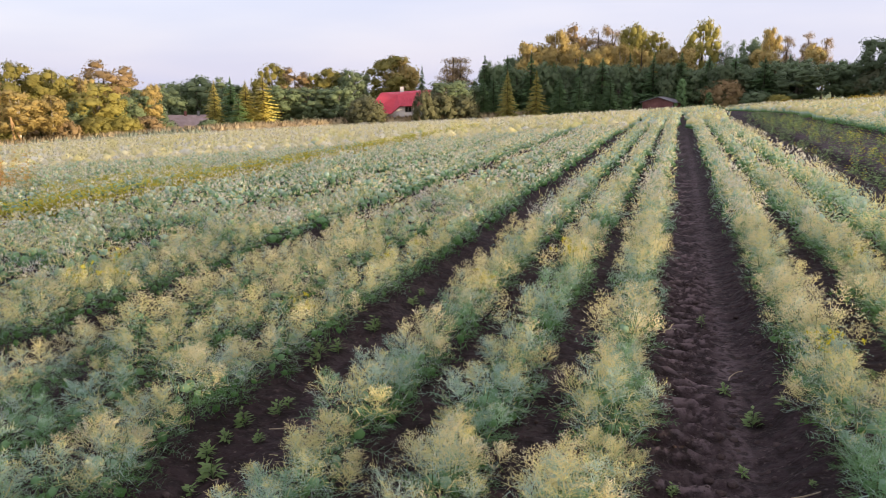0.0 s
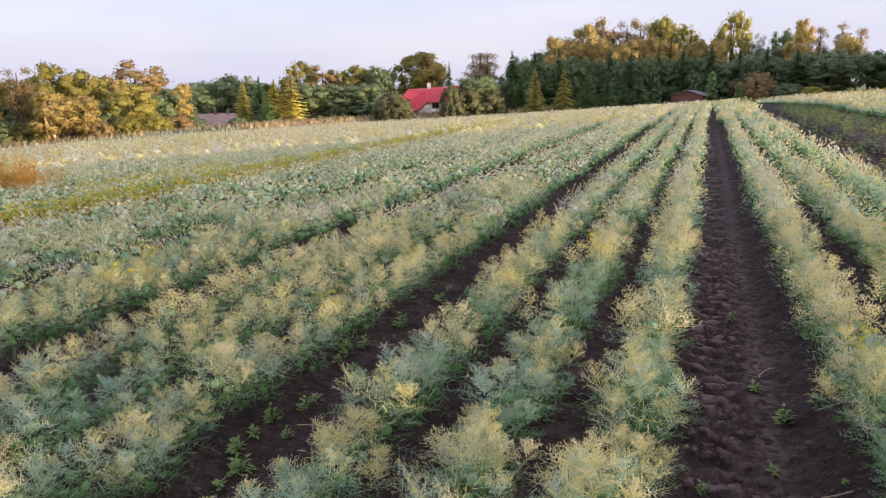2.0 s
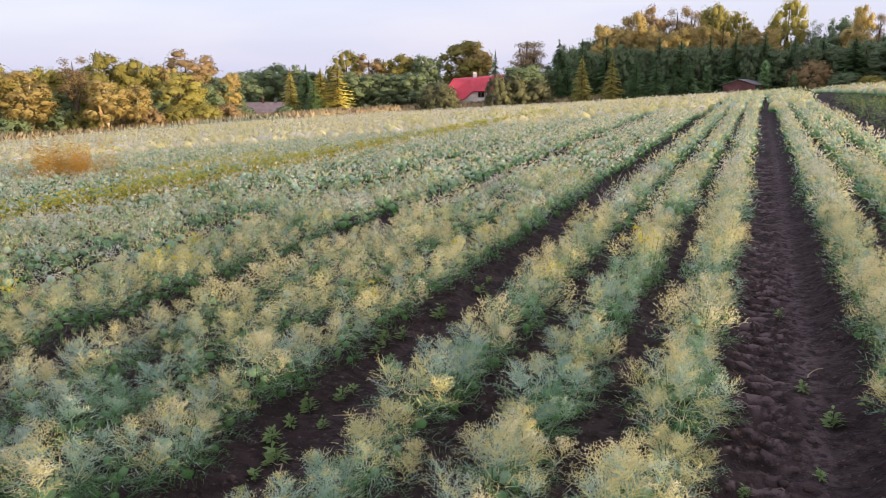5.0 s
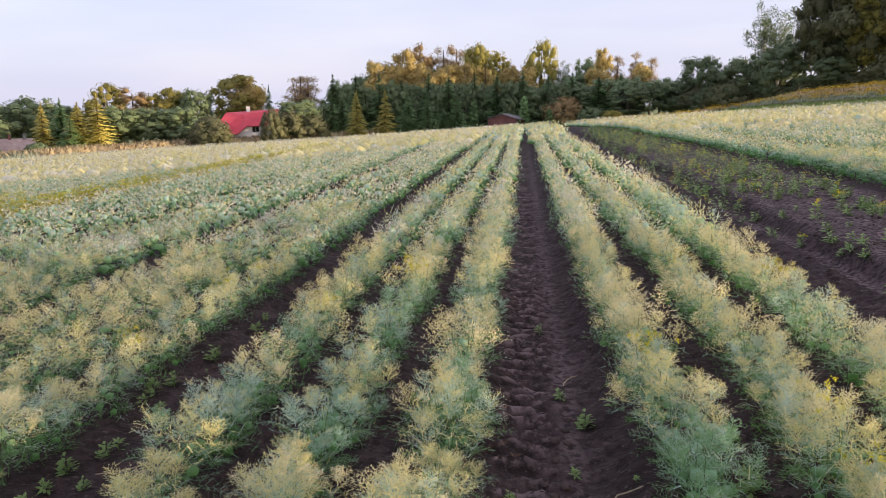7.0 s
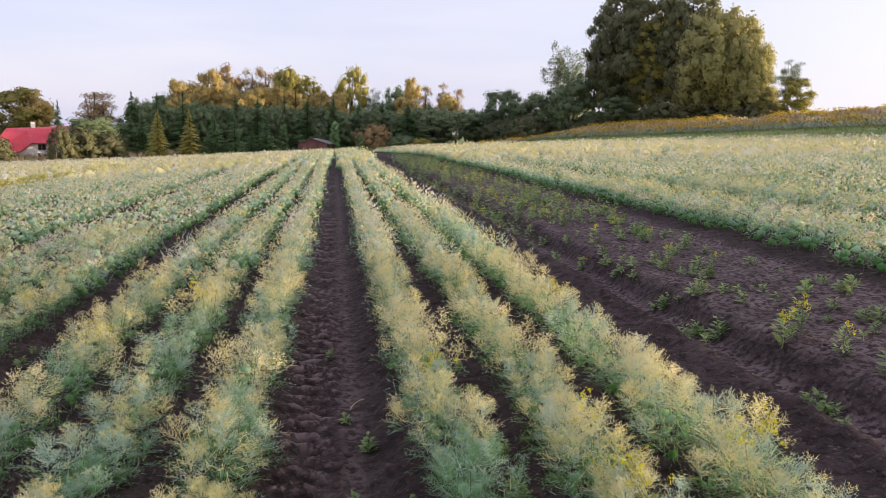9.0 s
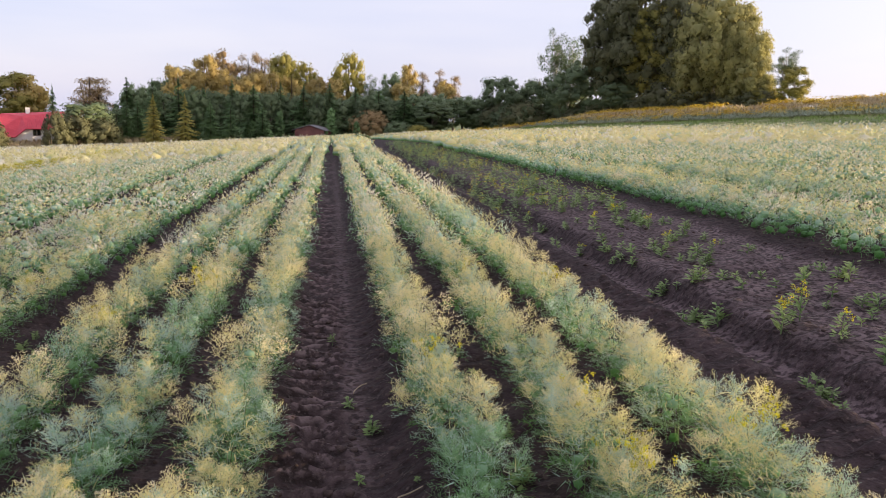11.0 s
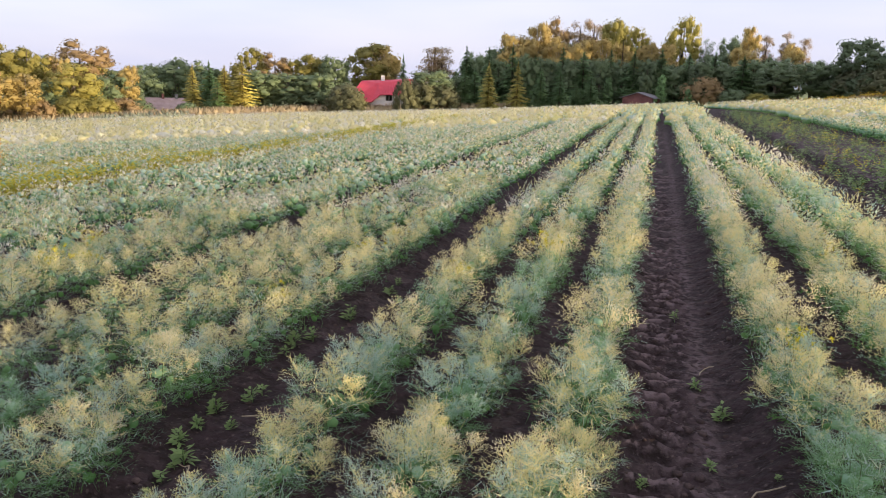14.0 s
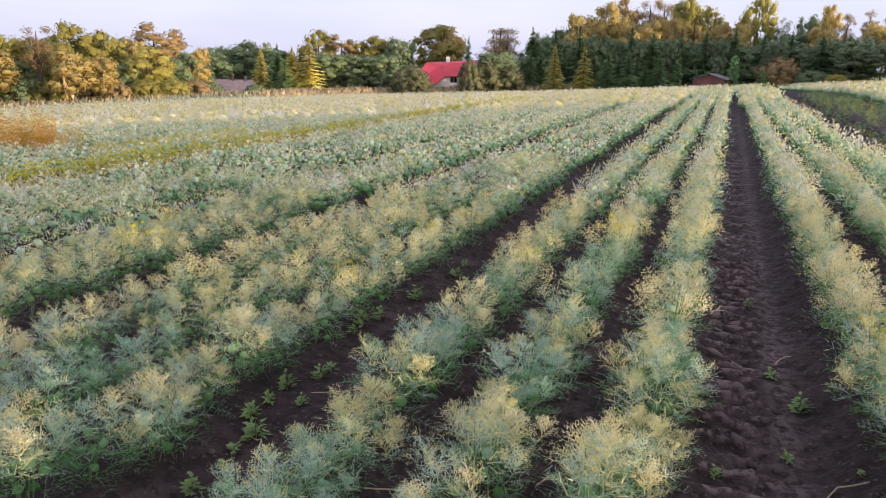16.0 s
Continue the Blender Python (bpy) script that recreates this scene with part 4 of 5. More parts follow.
def margins():
    rng = np.random.default_rng(23)
    fluffy = [blossom_stand(rng, 0.75, 1.3, 26) for _ in range(3)]
    short = [blades(rng, 8, 0.35, 0.5, 0.04, 0.45) for _ in range(3)]
    # grass along the far side and the wood's edge
    pl = []
    for k in range(1500):
        x = rng.uniform(-84, -22)
        y = np.interp(x, [-84, -72, -45, -22], [64, 78, 108, 117]) + abs(rng.normal(0, 1.8))
        pl.append((x, y, rng.uniform(1.3, 2.2)))
    strew("tall_grass", "straw-coloured tall grass along the field edge", "grass", STRAW, fluffy, pl, rng, soft=1.0)
    pl = [(x, np.interp(x, [-90, -77, -60], [58, 72, 90]) + abs(rng.normal(0, 1.3)), rng.uniform(1.1, 1.8)) for x in rng.uniform(-90, -60, 900)]
    strew("tall_grass", "grey-green tall grass below the wood", "grass", GREYGRASS, fluffy, pl, rng, soft=1.0)
    pl = [(rng.uniform(-24, 30), 116 + abs(rng.normal(0, 2.5)), rng.uniform(0.7, 1.5)) for _ in range(900)]
    strew("short_grass", "green mown grass strip at the end of the rows", "grass", GRASS, short, pl, rng, soft=1.0)
    # bank on the right: verge, straw, goldenrod
    def bank(n, lo, hi, slo=0.8, shi=1.4):
        y = rng.uniform(-20, 118, n)
        return np.stack([edge_x(y) + rng.uniform(lo, hi, n), y, rng.uniform(slo, shi, n)], 1)
    strew("short_grass", "green grass verge below the bank", "grass", VERGE, short, bank(2300, -9.5, 0.2, 0.6, 1.0), rng, soft=1.0)
    strew("tall_grass", "grey-green tall grass on the lower bank", "grass", GREYGRASS, fluffy, bank(1000, 0.2, 3.6, 0.8, 1.2), rng, soft=1.0)
    strew("tall_grass", "pinkish straw-coloured grass on the bank", "grass", STRAW, fluffy, bank(1000, 2.8, 7, 0.9, 1.3), rng, soft=1.0)
    gr = [blossom_stand(rng, h, 1.1, 44, 0.09, True) for h in (0.85, 1.0, 1.1)]
    b = np.concatenate([bank(1500, 6.2, 11, 0.9, 1.3), [q for q in bank(900, 0.8, 4.5, 0.8, 1.1) if q[1] > 55]])
    keep = vnoise(b[:, 0] * 0.12, b[:, 1] * 0.12, 41) > 0.3
    strew("goldenrod", "stand of bright yellow goldenrod on the bank", "wildflowers", GOLD, gr, b[keep], rng, soft=1.0)
    pl = [(rng.uniform(13, 34), 117.5 + abs(rng.normal(0, 1.5)), rng.uniform(0.7, 1.3)) for _ in range(420)]
    strew("goldenrod", "goldenrod and straw weeds at the field corner", "wildflowers", GOLD, gr, pl[:220], rng, soft=1.0)
    strew("tall_grass", "straw-coloured grass at the field corner", "grass", STRAW, fluffy, pl[220:], rng, soft=1.0)


# ---------------------------------------------------------------- trees
def leaf_cloud(rng, centres, radii, per, size, squash=0.8, droop=0.0):
    """Many small leaves in clumps round the given centres; gives vertices, faces and soft normals."""
    per = per * 2
    C = np.repeat(np.asarray(centres), per, axis=0)
    R = np.repeat(np.asarray(radii), per)
    n = len(C)
    d = norm(rng.normal(0, 1, (n, 3)))
    r = R * rng.random(n) ** 0.45
    P = C + d * r[:, None] * np.array([1, 1, squash])
    if droop:
        P[:, 2] -= droop * rng.random(n) ** 2
    a = norm(rng.normal(0, 1, (n, 3)) + np.array([0, 0, -0.6 if droop else 0.0]))
    b = norm(np.cross(a, rng.normal(0, 1, (n, 3))))
    s = (0.72 * size * rng.uniform(0.55, 1.3, n))[:, None]
    V = np.stack([P + a * s, P - a * s * 0.55 + b * s * 0.8, P - a * s * 0.55 - b * s * 0.8], 1).reshape(-1, 3)
    mid = P.mean(axis=0) - np.array([0, 0, 0.12 * np.ptp(P[:, 2])])
    N = norm(0.65 * d + 0.7 * norm((P - mid) / np.ptp(P, axis=0)) + rng.normal(0, 0.28, (n, 3)))
    return V, np.arange(n * 3).reshape(-1, 3), np.repeat(N, 3, axis=0)


def crown_masses(rng, centres, radii, leaves, size, squash=0.8, droop=0.0, core=0.55):
    """Clumps of foliage: an uneven inner mass with small leaves all over it, shaded as one body."""
    V, F, N, off = [], [], [], 0
    C = np.asarray(centres)
    mid, ext = C.mean(axis=0), np.maximum(np.ptp(C, axis=0), 0.5)
    for c, R in zip(C, radii):
        out = norm((c - mid) / ext + np.array([0, 0, 0.08]))
        L, f = lump(rng, 1, 0.2)
        P = c + L * R * core * np.array([1, 1, squash])
        V.append(P)
        F.append(f + off)
        N.append(norm(0.8 * norm(L) + 0.45 * out))
        off += len(P)
        d = norm(rng.normal(0, 1, (leaves, 3)) + out * 0.35)
        o = c + d * (R * (0.4 + 0.75 * rng.random(leaves) ** 0.7))[:, None] * np.array([1, 1, squash])
        if droop:
            o[:, 2] -= droop * rng.random(leaves) ** 2
        face = norm(d + rng.normal(0, 0.55, (leaves, 3)))
        a = norm(np.cross(face, rng.normal(0, 1, (leaves, 3))))
        if droop:
            a = norm(a * 0.5 + np.array([0, 0, -1.0]))
        b = norm(np.cross(face, a))
        s = (size * rng.uniform(0.55, 1.35, leaves))[:, None]
        P = np.stack([o + a * s, o - a * s * 0.5 + b * s * 0.7, o - a * s * 0.5 - b * s * 0.7], 1).reshape(-1, 3)
        V.append(P)
        F.append(np.arange(leaves * 3).reshape(-1, 3) + off)
        N.append(np.repeat(norm(0.8 * d + 0.45 * out + rng.normal(0, 0.09, (leaves, 3))), 3, axis=0))
        off += leaves * 3
    return np.concatenate(V), np.concatenate(F), np.concatenate(N)


def broadleaf(rng, leaf, h=12.0, w=9.0, clumps=84, leaves=56, bark=None, trunk=0.08, sparse=False, droop=0.0, size=0.17, shape=0.0):
    """Trunk with limbs and an uneven crown in clumps, gaps between them. shape: above 0 the crown narrows upwards."""
    root = new("tree")
    cz, rz, rx = h * (0.5 + trunk * 0.5), h * (0.5 - trunk * 0.5), w * 0.5
    C, R = [], []
    lob = [(rng.uniform(0, 6.283), rng.uniform(-0.5, 0.9), rng.uniform(0.78, 1.08)) for _ in range(8)]
    k = 0
    while len(C) < clumps:
        # spread evenly over the crown, most of them near its outside
        k += 1
        z, a = rng.uniform(-1, 1), k * 2.399963 + rng.uniform(-0.3, 0.3)
        side = (1 - abs(z) ** 2.7) ** (1 / 2.7)
        d = np.array([math.cos(a) * side, math.sin(a) * side, z])
        grow = 0.93
        for la, lz, lr in lob:
            dot = d[0] * math.cos(la) * math.sqrt(1 - lz * lz) + d[1] * math.sin(la) * math.sqrt(1 - lz * lz) + d[2] * lz
            if dot > 0.78:
                grow = max(grow, lr) if lr > 0.9 else min(grow, lr)
        R0 = rng.uniform(0.09, 0.14) * w * (0.8 if sparse else 1.0) * min(1.0, 9.5 / w) * (0.75 if clumps > 100 else 1.0)
        r = min(grow, 1.0) * rng.random() ** (0.55 if sparse else 0.28) * (0.92 if abs(z) > 0.75 else 1.0)
        p = d * r * np.array([rx - R0 * 0.8, rx - R0 * 0.8, rz - R0 * 0.6])
        p[:2] *= 1.0 - shape * max(0.0, p[2] / rz)
        if p[2] < -0.6 * rz and math.hypot(p[0], p[1]) > 0.8 * rx:
            continue
        C.append(p + np.array([0, 0, cz]))
        R.append(R0)
    for i, c in enumerate(C):
        gap = min(np.linalg.norm(c - q) for j, q in enumerate(C) if j != i)
        if gap > 1.35 * R[i]:
            C[i] = c + (np.array([0, 0, cz]) - c) * 0.25
    if sparse:
        V, F, N = leaf_cloud(rng, C, R, leaves // 2, size, 0.75, droop)
    else:
        V, F, N = crown_masses(rng, C, R, leaves, size, 0.85 if not droop else 1.15, droop)
    mesh_obj("crown", V, F, LEAF[leaf], root, normals=N)
    bm = bmesh.new()
    lean = rng.uniform(-0.3, 0.3)
    tube(bm, [(0, 0, -0.4), (lean * 0.3, 0, h * 0.25), (lean * 0.7, 0.1, h * 0.55), (lean, 0.1, h * (0.8 if sparse else 0.85))], [f * h * (0.6 if bark else 1.0) for f in (0.024, 0.018, 0.011, 0.003)], 7)
    for k in range(16 if sparse else 9):
        c = C[rng.integers(len(C))]
        z0 = h * rng.uniform(0.18, 0.6)
        tube(bm, [(lean * 0.5, 0, z0), (c[0] * 0.5, c[1] * 0.5, z0 * 0.5 + c[2] * 0.5), tuple(c)], [0.008 * h, 0.005 * h, 0.0015 * h], 5)
    part("trunk", bm, bark or BARK, root)
    return root


def spruce(rng, leaf, h=8.0, w=4.0, whorls=20, arms=9):
    root = new("spruce_tree")
    V = []
    for i in range(whorls):
        q = i / (whorls - 1)
        z, L = h * (0.05 + 0.9 * q), 0.5 * w * (1 - q) ** 0.9 + 0.05
        for k in range(arms):
            a = 6.283 * (k + 0.37 * i) / arms + rng.uniform(-0.25, 0.25)
            d = np.array([math.cos(a), math.sin(a), 0])
            s = np.array([-d[1], d[0], 0])
            LL = L * rng.uniform(0.72, 1.15)
            z = h * (0.05 + 0.9 * q) + rng.uniform(-0.032, 0.032) * h
            for j in range(6):
                u = (j + 0.4) / 6
                c = d * LL * u + np.array([0, 0, z - 0.42 * LL * u + 0.12 * LL * u * u + rng.uniform(-0.08, 0.08)])
                sz = (0.09 + 0.20 * (1 - q) + 0.13 * LL * (1 - u)) * rng.uniform(0.7, 1.25)
                for sd in (-1, 1):
                    e = c + d * sz * 0.75 + s * sd * sz - np.array([0, 0, sz * rng.uniform(0.2, 0.8)])
                    m = d * 0.5 * sz
                    V += [c - m, c + m, e + m * 0.25, e - m * 0.25]
    V += [np.array(p) for p in ((-0.09, 0, h * 0.9), (0.09, 0, h * 0.9), (0.015, 0, h * 1.02), (-0.015, 0, h * 1.02))]
    V = np.array(V)
    N = norm(V * np.array([1, 1, 0]) + np.array([0, 0, 0.35]) + rng.normal(0, 0.22, V.shape))
    mesh_obj("crown", V, np.arange(len(V)).reshape(-1, 4), LEAF[leaf], root, normals=N)
    bm = tube(bmesh.new(), [(0, 0, -0.4), (0, 0, h * 0.5), (0, 0, h * 0.97)], [0.018 * h, 0.011 * h, 0.002 * h], 6)
    part("trunk", bm, BARK, root)
    return root


def shrub(rng, leaf, h=4.0, w=5.0, clumps=28, leaves=80):
    root = new("shrub")
    C, R = [], []
    for k in range(clumps):
        z = ((k + 0.5) / clumps) ** 0.8
        a = k * 2.399963 + rng.uniform(-0.4, 0.4)
        r = math.sqrt(max(0.0, 1 - z * z)) * rng.uniform(0.75, 1.0)
        R0 = rng.uniform(0.13, 0.2) * min(w, h * 1.1)
        C.append(np.array([math.cos(a) * r * (w * 0.5 - R0 * 0.7), math.sin(a) * r * (w * 0.5 - R0 * 0.7), R0 * 0.6 + z * (h - 1.5 * R0)]))
        R.append(R0)
    V, F, N = crown_masses(rng, C, R, leaves, 0.15, 0.9)
    V[:, 2] = np.maximum(V[:, 2], 0.02)
    mesh_obj("crown", V, F, LEAF[leaf], root, normals=N)
    for k in range(3):
        c = C[k]
        part("stem", tube(bmesh.new(), [(0.1 * k - 0.1, 0, -0.3), (c[0] * 0.4, c[1] * 0.4, c[2] * 0.55), tuple(c)], [0.07, 0.045, 0.015], 5), BARK, root)
    return root


def trees():
    rng = np.random.default_rng(41)
    protos = {
        "oak": [broadleaf(rng, "green"), broadleaf(rng, "green", clumps=80), broadleaf(rng, "dark", clumps=80)],
        "maple": [broadleaf(rng, "brown", 13, 8, 78), broadleaf(rng, "gold", 13, 8, 78)],
        "dark": [broadleaf(rng, "dark", 11, 8, 82, trunk=0.03), broadleaf(rng, "dark", 11, 8, 82, trunk=0.02)],
        "birch": [broadleaf(rng, "gold", 12, 5.5, 70, 66, BIRCHBARK, 0.1, droop=0.6, size=0.15, shape=0.25), broadleaf(rng, "gold", 12, 5, 64, 66, BIRCHBARK, 0.12, droop=0.6, size=0.15, shape=0.3), broadleaf(rng, "green", 12, 5.5, 70, 66, BIRCHBARK, 0.06, droop=0.6, size=0.15, shape=0.35)],
        "thin": [broadleaf(rng, "brown", 14, 6.5, 84, 60, None, 0.14, True, 0.4, 0.13, 0.3), broadleaf(rng, "brown", 14, 6.5, 80, 60, None, 0.14, True, 0.4, 0.13, 0.3), broadleaf(rng, "dark", 14, 6.5, 78, 60, BIRCHBARK, 0.16, True, 0.6, 0.13, 0.3)],
        "spruce": [spruce(rng, "spruce", 8, 4.6), spruce(rng, "spruce", 8, 4.8, 18, 9)],
        "big": [broadleaf(rng, "deep_shade", 16, 10, 230, 80, size=0.17), broadleaf(rng, "green", 16, 10, 210, 80, size=0.17)],
        "weeping": [broadleaf(rng, "olive", 14, 10, 230, 80, BIRCHBARK, 0.03, droop=1.0, size=0.15, shape=0.2), broadleaf(rng, "olive", 14, 9, 210, 80, BIRCHBARK, 0.03, droop=1.0, size=0.15, shape=0.2)],
        "larch": [spruce(rng, "larch", 8, 4.4, 18, 9)],
        "shrub": [shrub(rng, "dark"), shrub(rng, "green"), shrub(rng, "brown"), shrub(rng, "deep_shade")],
        "column": [shrub(rng, "spruce", 5, 2.0, 24, 50)],
    }
    size = {"oak": (12, 9), "maple": (13, 8), "dark": (11, 8), "birch": (12, 5.5), "thin": (14, 6.5), "big": (16, 10), "weeping": (14, 10), "spruce": (8, 4), "larch": (8, 4.4), "shrub": (4, 5), "column": (5, 2.0)}
    words = {"oak": ("broad-crowned green deciduous tree at the field edge", "tree"), "maple": ("autumn-coloured deciduous tree catching evening light", "tree"), "dark": ("dense dark-green tree in the shade", "tree"),
             "birch": ("yellowing birch tree with drooping twigs and pale trunk", "birch tree"), "thin": ("sparse birch with thin reddish-brown crown", "birch tree"), "big": ("tall dense dark-green deciduous tree above the bank", "tree"), "weeping": ("large yellow-green weeping birch catching low sun", "birch tree"), "spruce": ("dark green conical spruce tree", "spruce tree"),
             "larch": ("golden-green conifer lit by low sun", "conifer tree"), "shrub": ("rounded dense shrub at the field edge", "shrub"), "column": ("slim columnar evergreen beside the shed", "evergreen")}
    used = set()

    def put(kind, var, az, d, top, wide, group):
        """az: degrees right of the rows; d: metres off; top: elevation of its tip in degrees; wide: metres."""
        if az > 9:
            # behind the bank's top
            far = min(142.0, 60.9 / (math.sin(radians(az)) + 0.277 * math.cos(radians(az))) + (9.0 if az < 14 else 26.0))
            d, wide = max(d, far), wide * max(d, far) / d
        x, y = d * math.sin(radians(az)), d * math.cos(radians(az))
        z = gz(x, y)
        h = max(1.0, 1.7 + d * math.tan(radians(top)) - z)
        p = protos[kind][var % len(protos[kind])]
        if p.name in used:
            p = copy_thing(p, Matrix())
        used.add(p.name)
        h0, w0 = size[kind]
        wide = wide * (1.25 if kind == "birch" else 1.12 if kind == "spruce" else 1.0)
        p.matrix_basis = Matrix.Translation((x, y, z)) @ pose(0, 0, 0, 0, 0, rng.uniform(0, 360)) @ Matrix.Diagonal((1.12 * wide / w0, 1.12 * wide / w0, (1.10 if az < 14 else 1.05) * h / h0, 1))
        tagged(p, words[kind][0], words[kind][1], group)

    # the wood on the left
    g = "trees of the left wood"
    for t in (("thin", 0, -46.7, 112, 1.75, 6), ("oak", 0, -48.4, 118, 0.9, 8), ("oak", 1, -44.9, 122, 1.6, 8.5), ("birch", 0, -44.9, 108, 0.0, 5), ("birch", 1, -43.0, 108, -0.3, 3.8), ("oak", 0, -42.9, 122, 1.4, 8), ("maple", 0, -39.7, 130, 1.7, 10)):
        put(*t, g)
    for t in (("maple", 1, -41.1, 124, 1.25, 5), ("oak", 1, -40.2, 114, 0.3, 8), ("dark", 0, -41.6, 113, -0.5, 5), ("dark", 1, -38.2, 118, -0.1, 6), ("birch", 1, -36.9, 118, 0.4, 3.2), ("dark", 0, -36.6, 126, -0.9, 4), ("shrub", 1, -38.6, 110, -1.9, 5), ("shrub", 1, -40.5, 109, -1.9, 5), ("shrub", 2, -42.2, 108, -2.1, 4)):
        put(*t, g)
    for t in (("oak", 2, -33.9, 150, 0.95, 11), ("shrub", 0, -36.4, 116, -2.0, 5), ("shrub", 0, -33.2, 116, -2.1, 4), ("dark", 1, -47.6, 116, -0.6, 6), ("birch", 0, -49.8, 112, 0.6, 6), ("oak", 0, -51.5, 114, 1.2, 9), ("oak", 1, -54, 116, 1.4, 10), ("oak", 2, -57.5, 116, 1.6, 10)):
        put(*t, g)
    # between the two houses
    g = "trees beside the houses"
    for t in (("larch", 0, -32.8, 122, 0.25, 4.5), ("spruce", 0, -31.7, 124, 0.42, 5), ("larch", 0, -30.7, 120, 0.25, 6), ("larch", 0, -29.5, 119, 0.65, 7), ("spruce", 1, -31.2, 118, -0.6, 4), ("oak", 1, -28.9, 136, 1.7, 7), ("maple", 0, -27.2, 134, 1.35, 7), ("oak", 0, -25.1, 134, 1.55, 8.5), ("oak", 2, -23.2, 132, 1.45, 6.5)):
        put(*t, g)
    # shrubs by the house have the shade there put into their leaf colour
    for t in (("dark", 0, -28.3, 122, 0.4, 7), ("dark", 1, -26.3, 122, 0.3, 8), ("dark", 0, -24.3, 121, 0.35, 7), ("shrub", 3, -22.4, 114, -0.62, 6), ("shrub", 3, -22.0, 113, -1.0, 4.5), ("birch", 2, -20.6, 136, 2.3, 7), ("birch", 0, -19.7, 137, 2.35, 6), ("spruce", 0, -18.3, 132, 1.25, 3.0)):
        put(*t, g)
    for t in (("thin", 1, -16.2, 128, 2.8, 7.5), ("thin", 0, -15.6, 129, 2.5, 6), ("dark", 1, -16.3, 118, 0.75, 8), ("shrub", 3, -17.0, 115, -0.3, 5), ("shrub", 3, -18.2, 113, -0.15, 3.4), ("shrub", 3, -15.3, 116, -0.5, 5), ("dark", 0, -14.6, 121, 0.4, 5)):
        put(*t, g)
    # the spruce belt at the rows' end
    g = "spruces at the end of the rows"
    # the two golden ones are spruces with low sun in their colour
    for t in (("spruce", 0, -13.9, 120, 0.5, 3.6), ("spruce", 1, -13.2, 121, 0.6, 4), ("larch", 0, -12.2, 117, 0.95, 4.2), ("larch", 0, -10.15, 117, 1.0, 4.2), ("spruce", 0, -8.5, 118, 0.7, 3.6), ("spruce", 1, -7.15, 118, 0.6, 3.4), ("spruce", 0, -6.0, 120, -0.2, 2.6), ("spruce", 1, -5.0, 120, 0.3, 3.6)):
        put(*t, g)
    for k in range(26):
        az = -14.0 + k * 0.86 + rng.uniform(-0.2, 0.2)
        put(("spruce", "dark")[k % 2], k // 2, az, rng.uniform(125, 131), 1.75 + 0.15 * math.sin(k * 1.7) + rng.uniform(-0.15, 0.25), rng.uniform(4.6, 6.0), g)
    for k in range(8):
        put("dark", k, -13.2 + 2.6 * k, 137, (1.9, 1.3, 1.6)[k % 3], 9, "trees of the wood behind the spruces")
    for t in (("column", 0, -3.8, 121, 0.25, 1.5), ("column", 0, -0.2, 121, 0.55, 1.7), ("column", 0, 1.6, 120, -0.3, 1.2), ("shrub", 2, 2.6, 125, 0.5, 7), ("shrub", 0, 4.6, 122, -0.2, 5), ("shrub", 1, 6.0, 121, -0.4, 4), ("dark", 0, 4.2, 128, 1.6, 7), ("dark", 1, 7.0, 126, 1.5, 8)):
        put(*t, g)
    for k in range(10):
        put("shrub", 2 if k % 4 == 1 else k % 2, -50.5 + k * 1.45 + rng.uniform(-0.3, 0.3), rng.uniform(111, 117), -2.1 + 0.028 * (k * 1.45) + rng.uniform(-0.25, 0.25), rng.uniform(4.5, 6.5), "shrubs along the wood's edge")
    for k in range(8):
        put(("oak", "dark", "oak")[k % 3], k, -49 + k * 1.6, 134, (0.6, 0.2, 0.85)[k % 3], 9, "trees of the left wood")
    # the wood behind
    g = "trees of the wood behind the spruces"
    for t in (("dark", 0, -12.0, 150, 2.0, 7), ("dark", 1, -11.2, 152, 2.6, 7), ("birch", 0, -10.6, 148, 3.3, 5.5), ("birch", 1, -9.8, 150, 3.0, 6), ("birch", 0, -9.0, 148, 4.1, 6), ("birch", 1, -8.2, 150, 3.3, 6), ("maple", 0, -7.4, 155, 4.2, 7), ("thin", 0, -5.9, 158, 4.7, 8), ("thin", 1, -5.0, 158, 4.8, 7), ("oak", 0, -3.4, 152, 4.6, 8)):
        put(*t, g)
    for t in (("birch", 0, -7.2, 144, 2.9, 5), ("birch", 1, -5.8, 144, 3.0, 5.5), ("birch", 0, -4.4, 144, 3.1, 5), ("maple", 1, -3.0, 146, 3.2, 6), ("oak", 1, -1.9, 150, 3.7, 6), ("birch", 1, -1.2, 144, 2.9, 5), ("birch", 0, -0.2, 144, 2.8, 5), ("oak", 1, 0.95, 152, 4.45, 7.5), ("thin", 2, 2.5, 152, 3.4, 4.5), ("oak", 2, 4.3, 150, 3.4, 6)):
        put(*t, g)
    for t in (("dark", 1, 3.2, 146, 2.4, 8), ("birch", 1, 5.3, 146, 4.0, 3.6), ("thin", 1, 6.2, 148, 3.95, 4), ("birch", 0, 4.9, 142, 2.6, 5), ("thin", 0, 7.5, 148, 3.9, 4.5), ("thin", 1, 8.5, 148, 3.75, 4), ("birch", 1, 7.9, 144, 2.9, 4), ("dark", 0, 6.9, 136, 2.1, 8), ("oak", 2, 9.2, 138, 1.9, 7), ("dark", 1, -6.5, 162, 3.0, 10), ("dark", 0, -2, 162, 3.0, 10)):
        put(*t, g)
    put("dark", 0, -36.0, 142, -0.1, 7, g)
    for k in range(7):
        put(("oak", "dark")[k % 2], k, -37.4 + 1.2 * k, 172, 0.0 + 0.25 * (k % 3), 11, g)
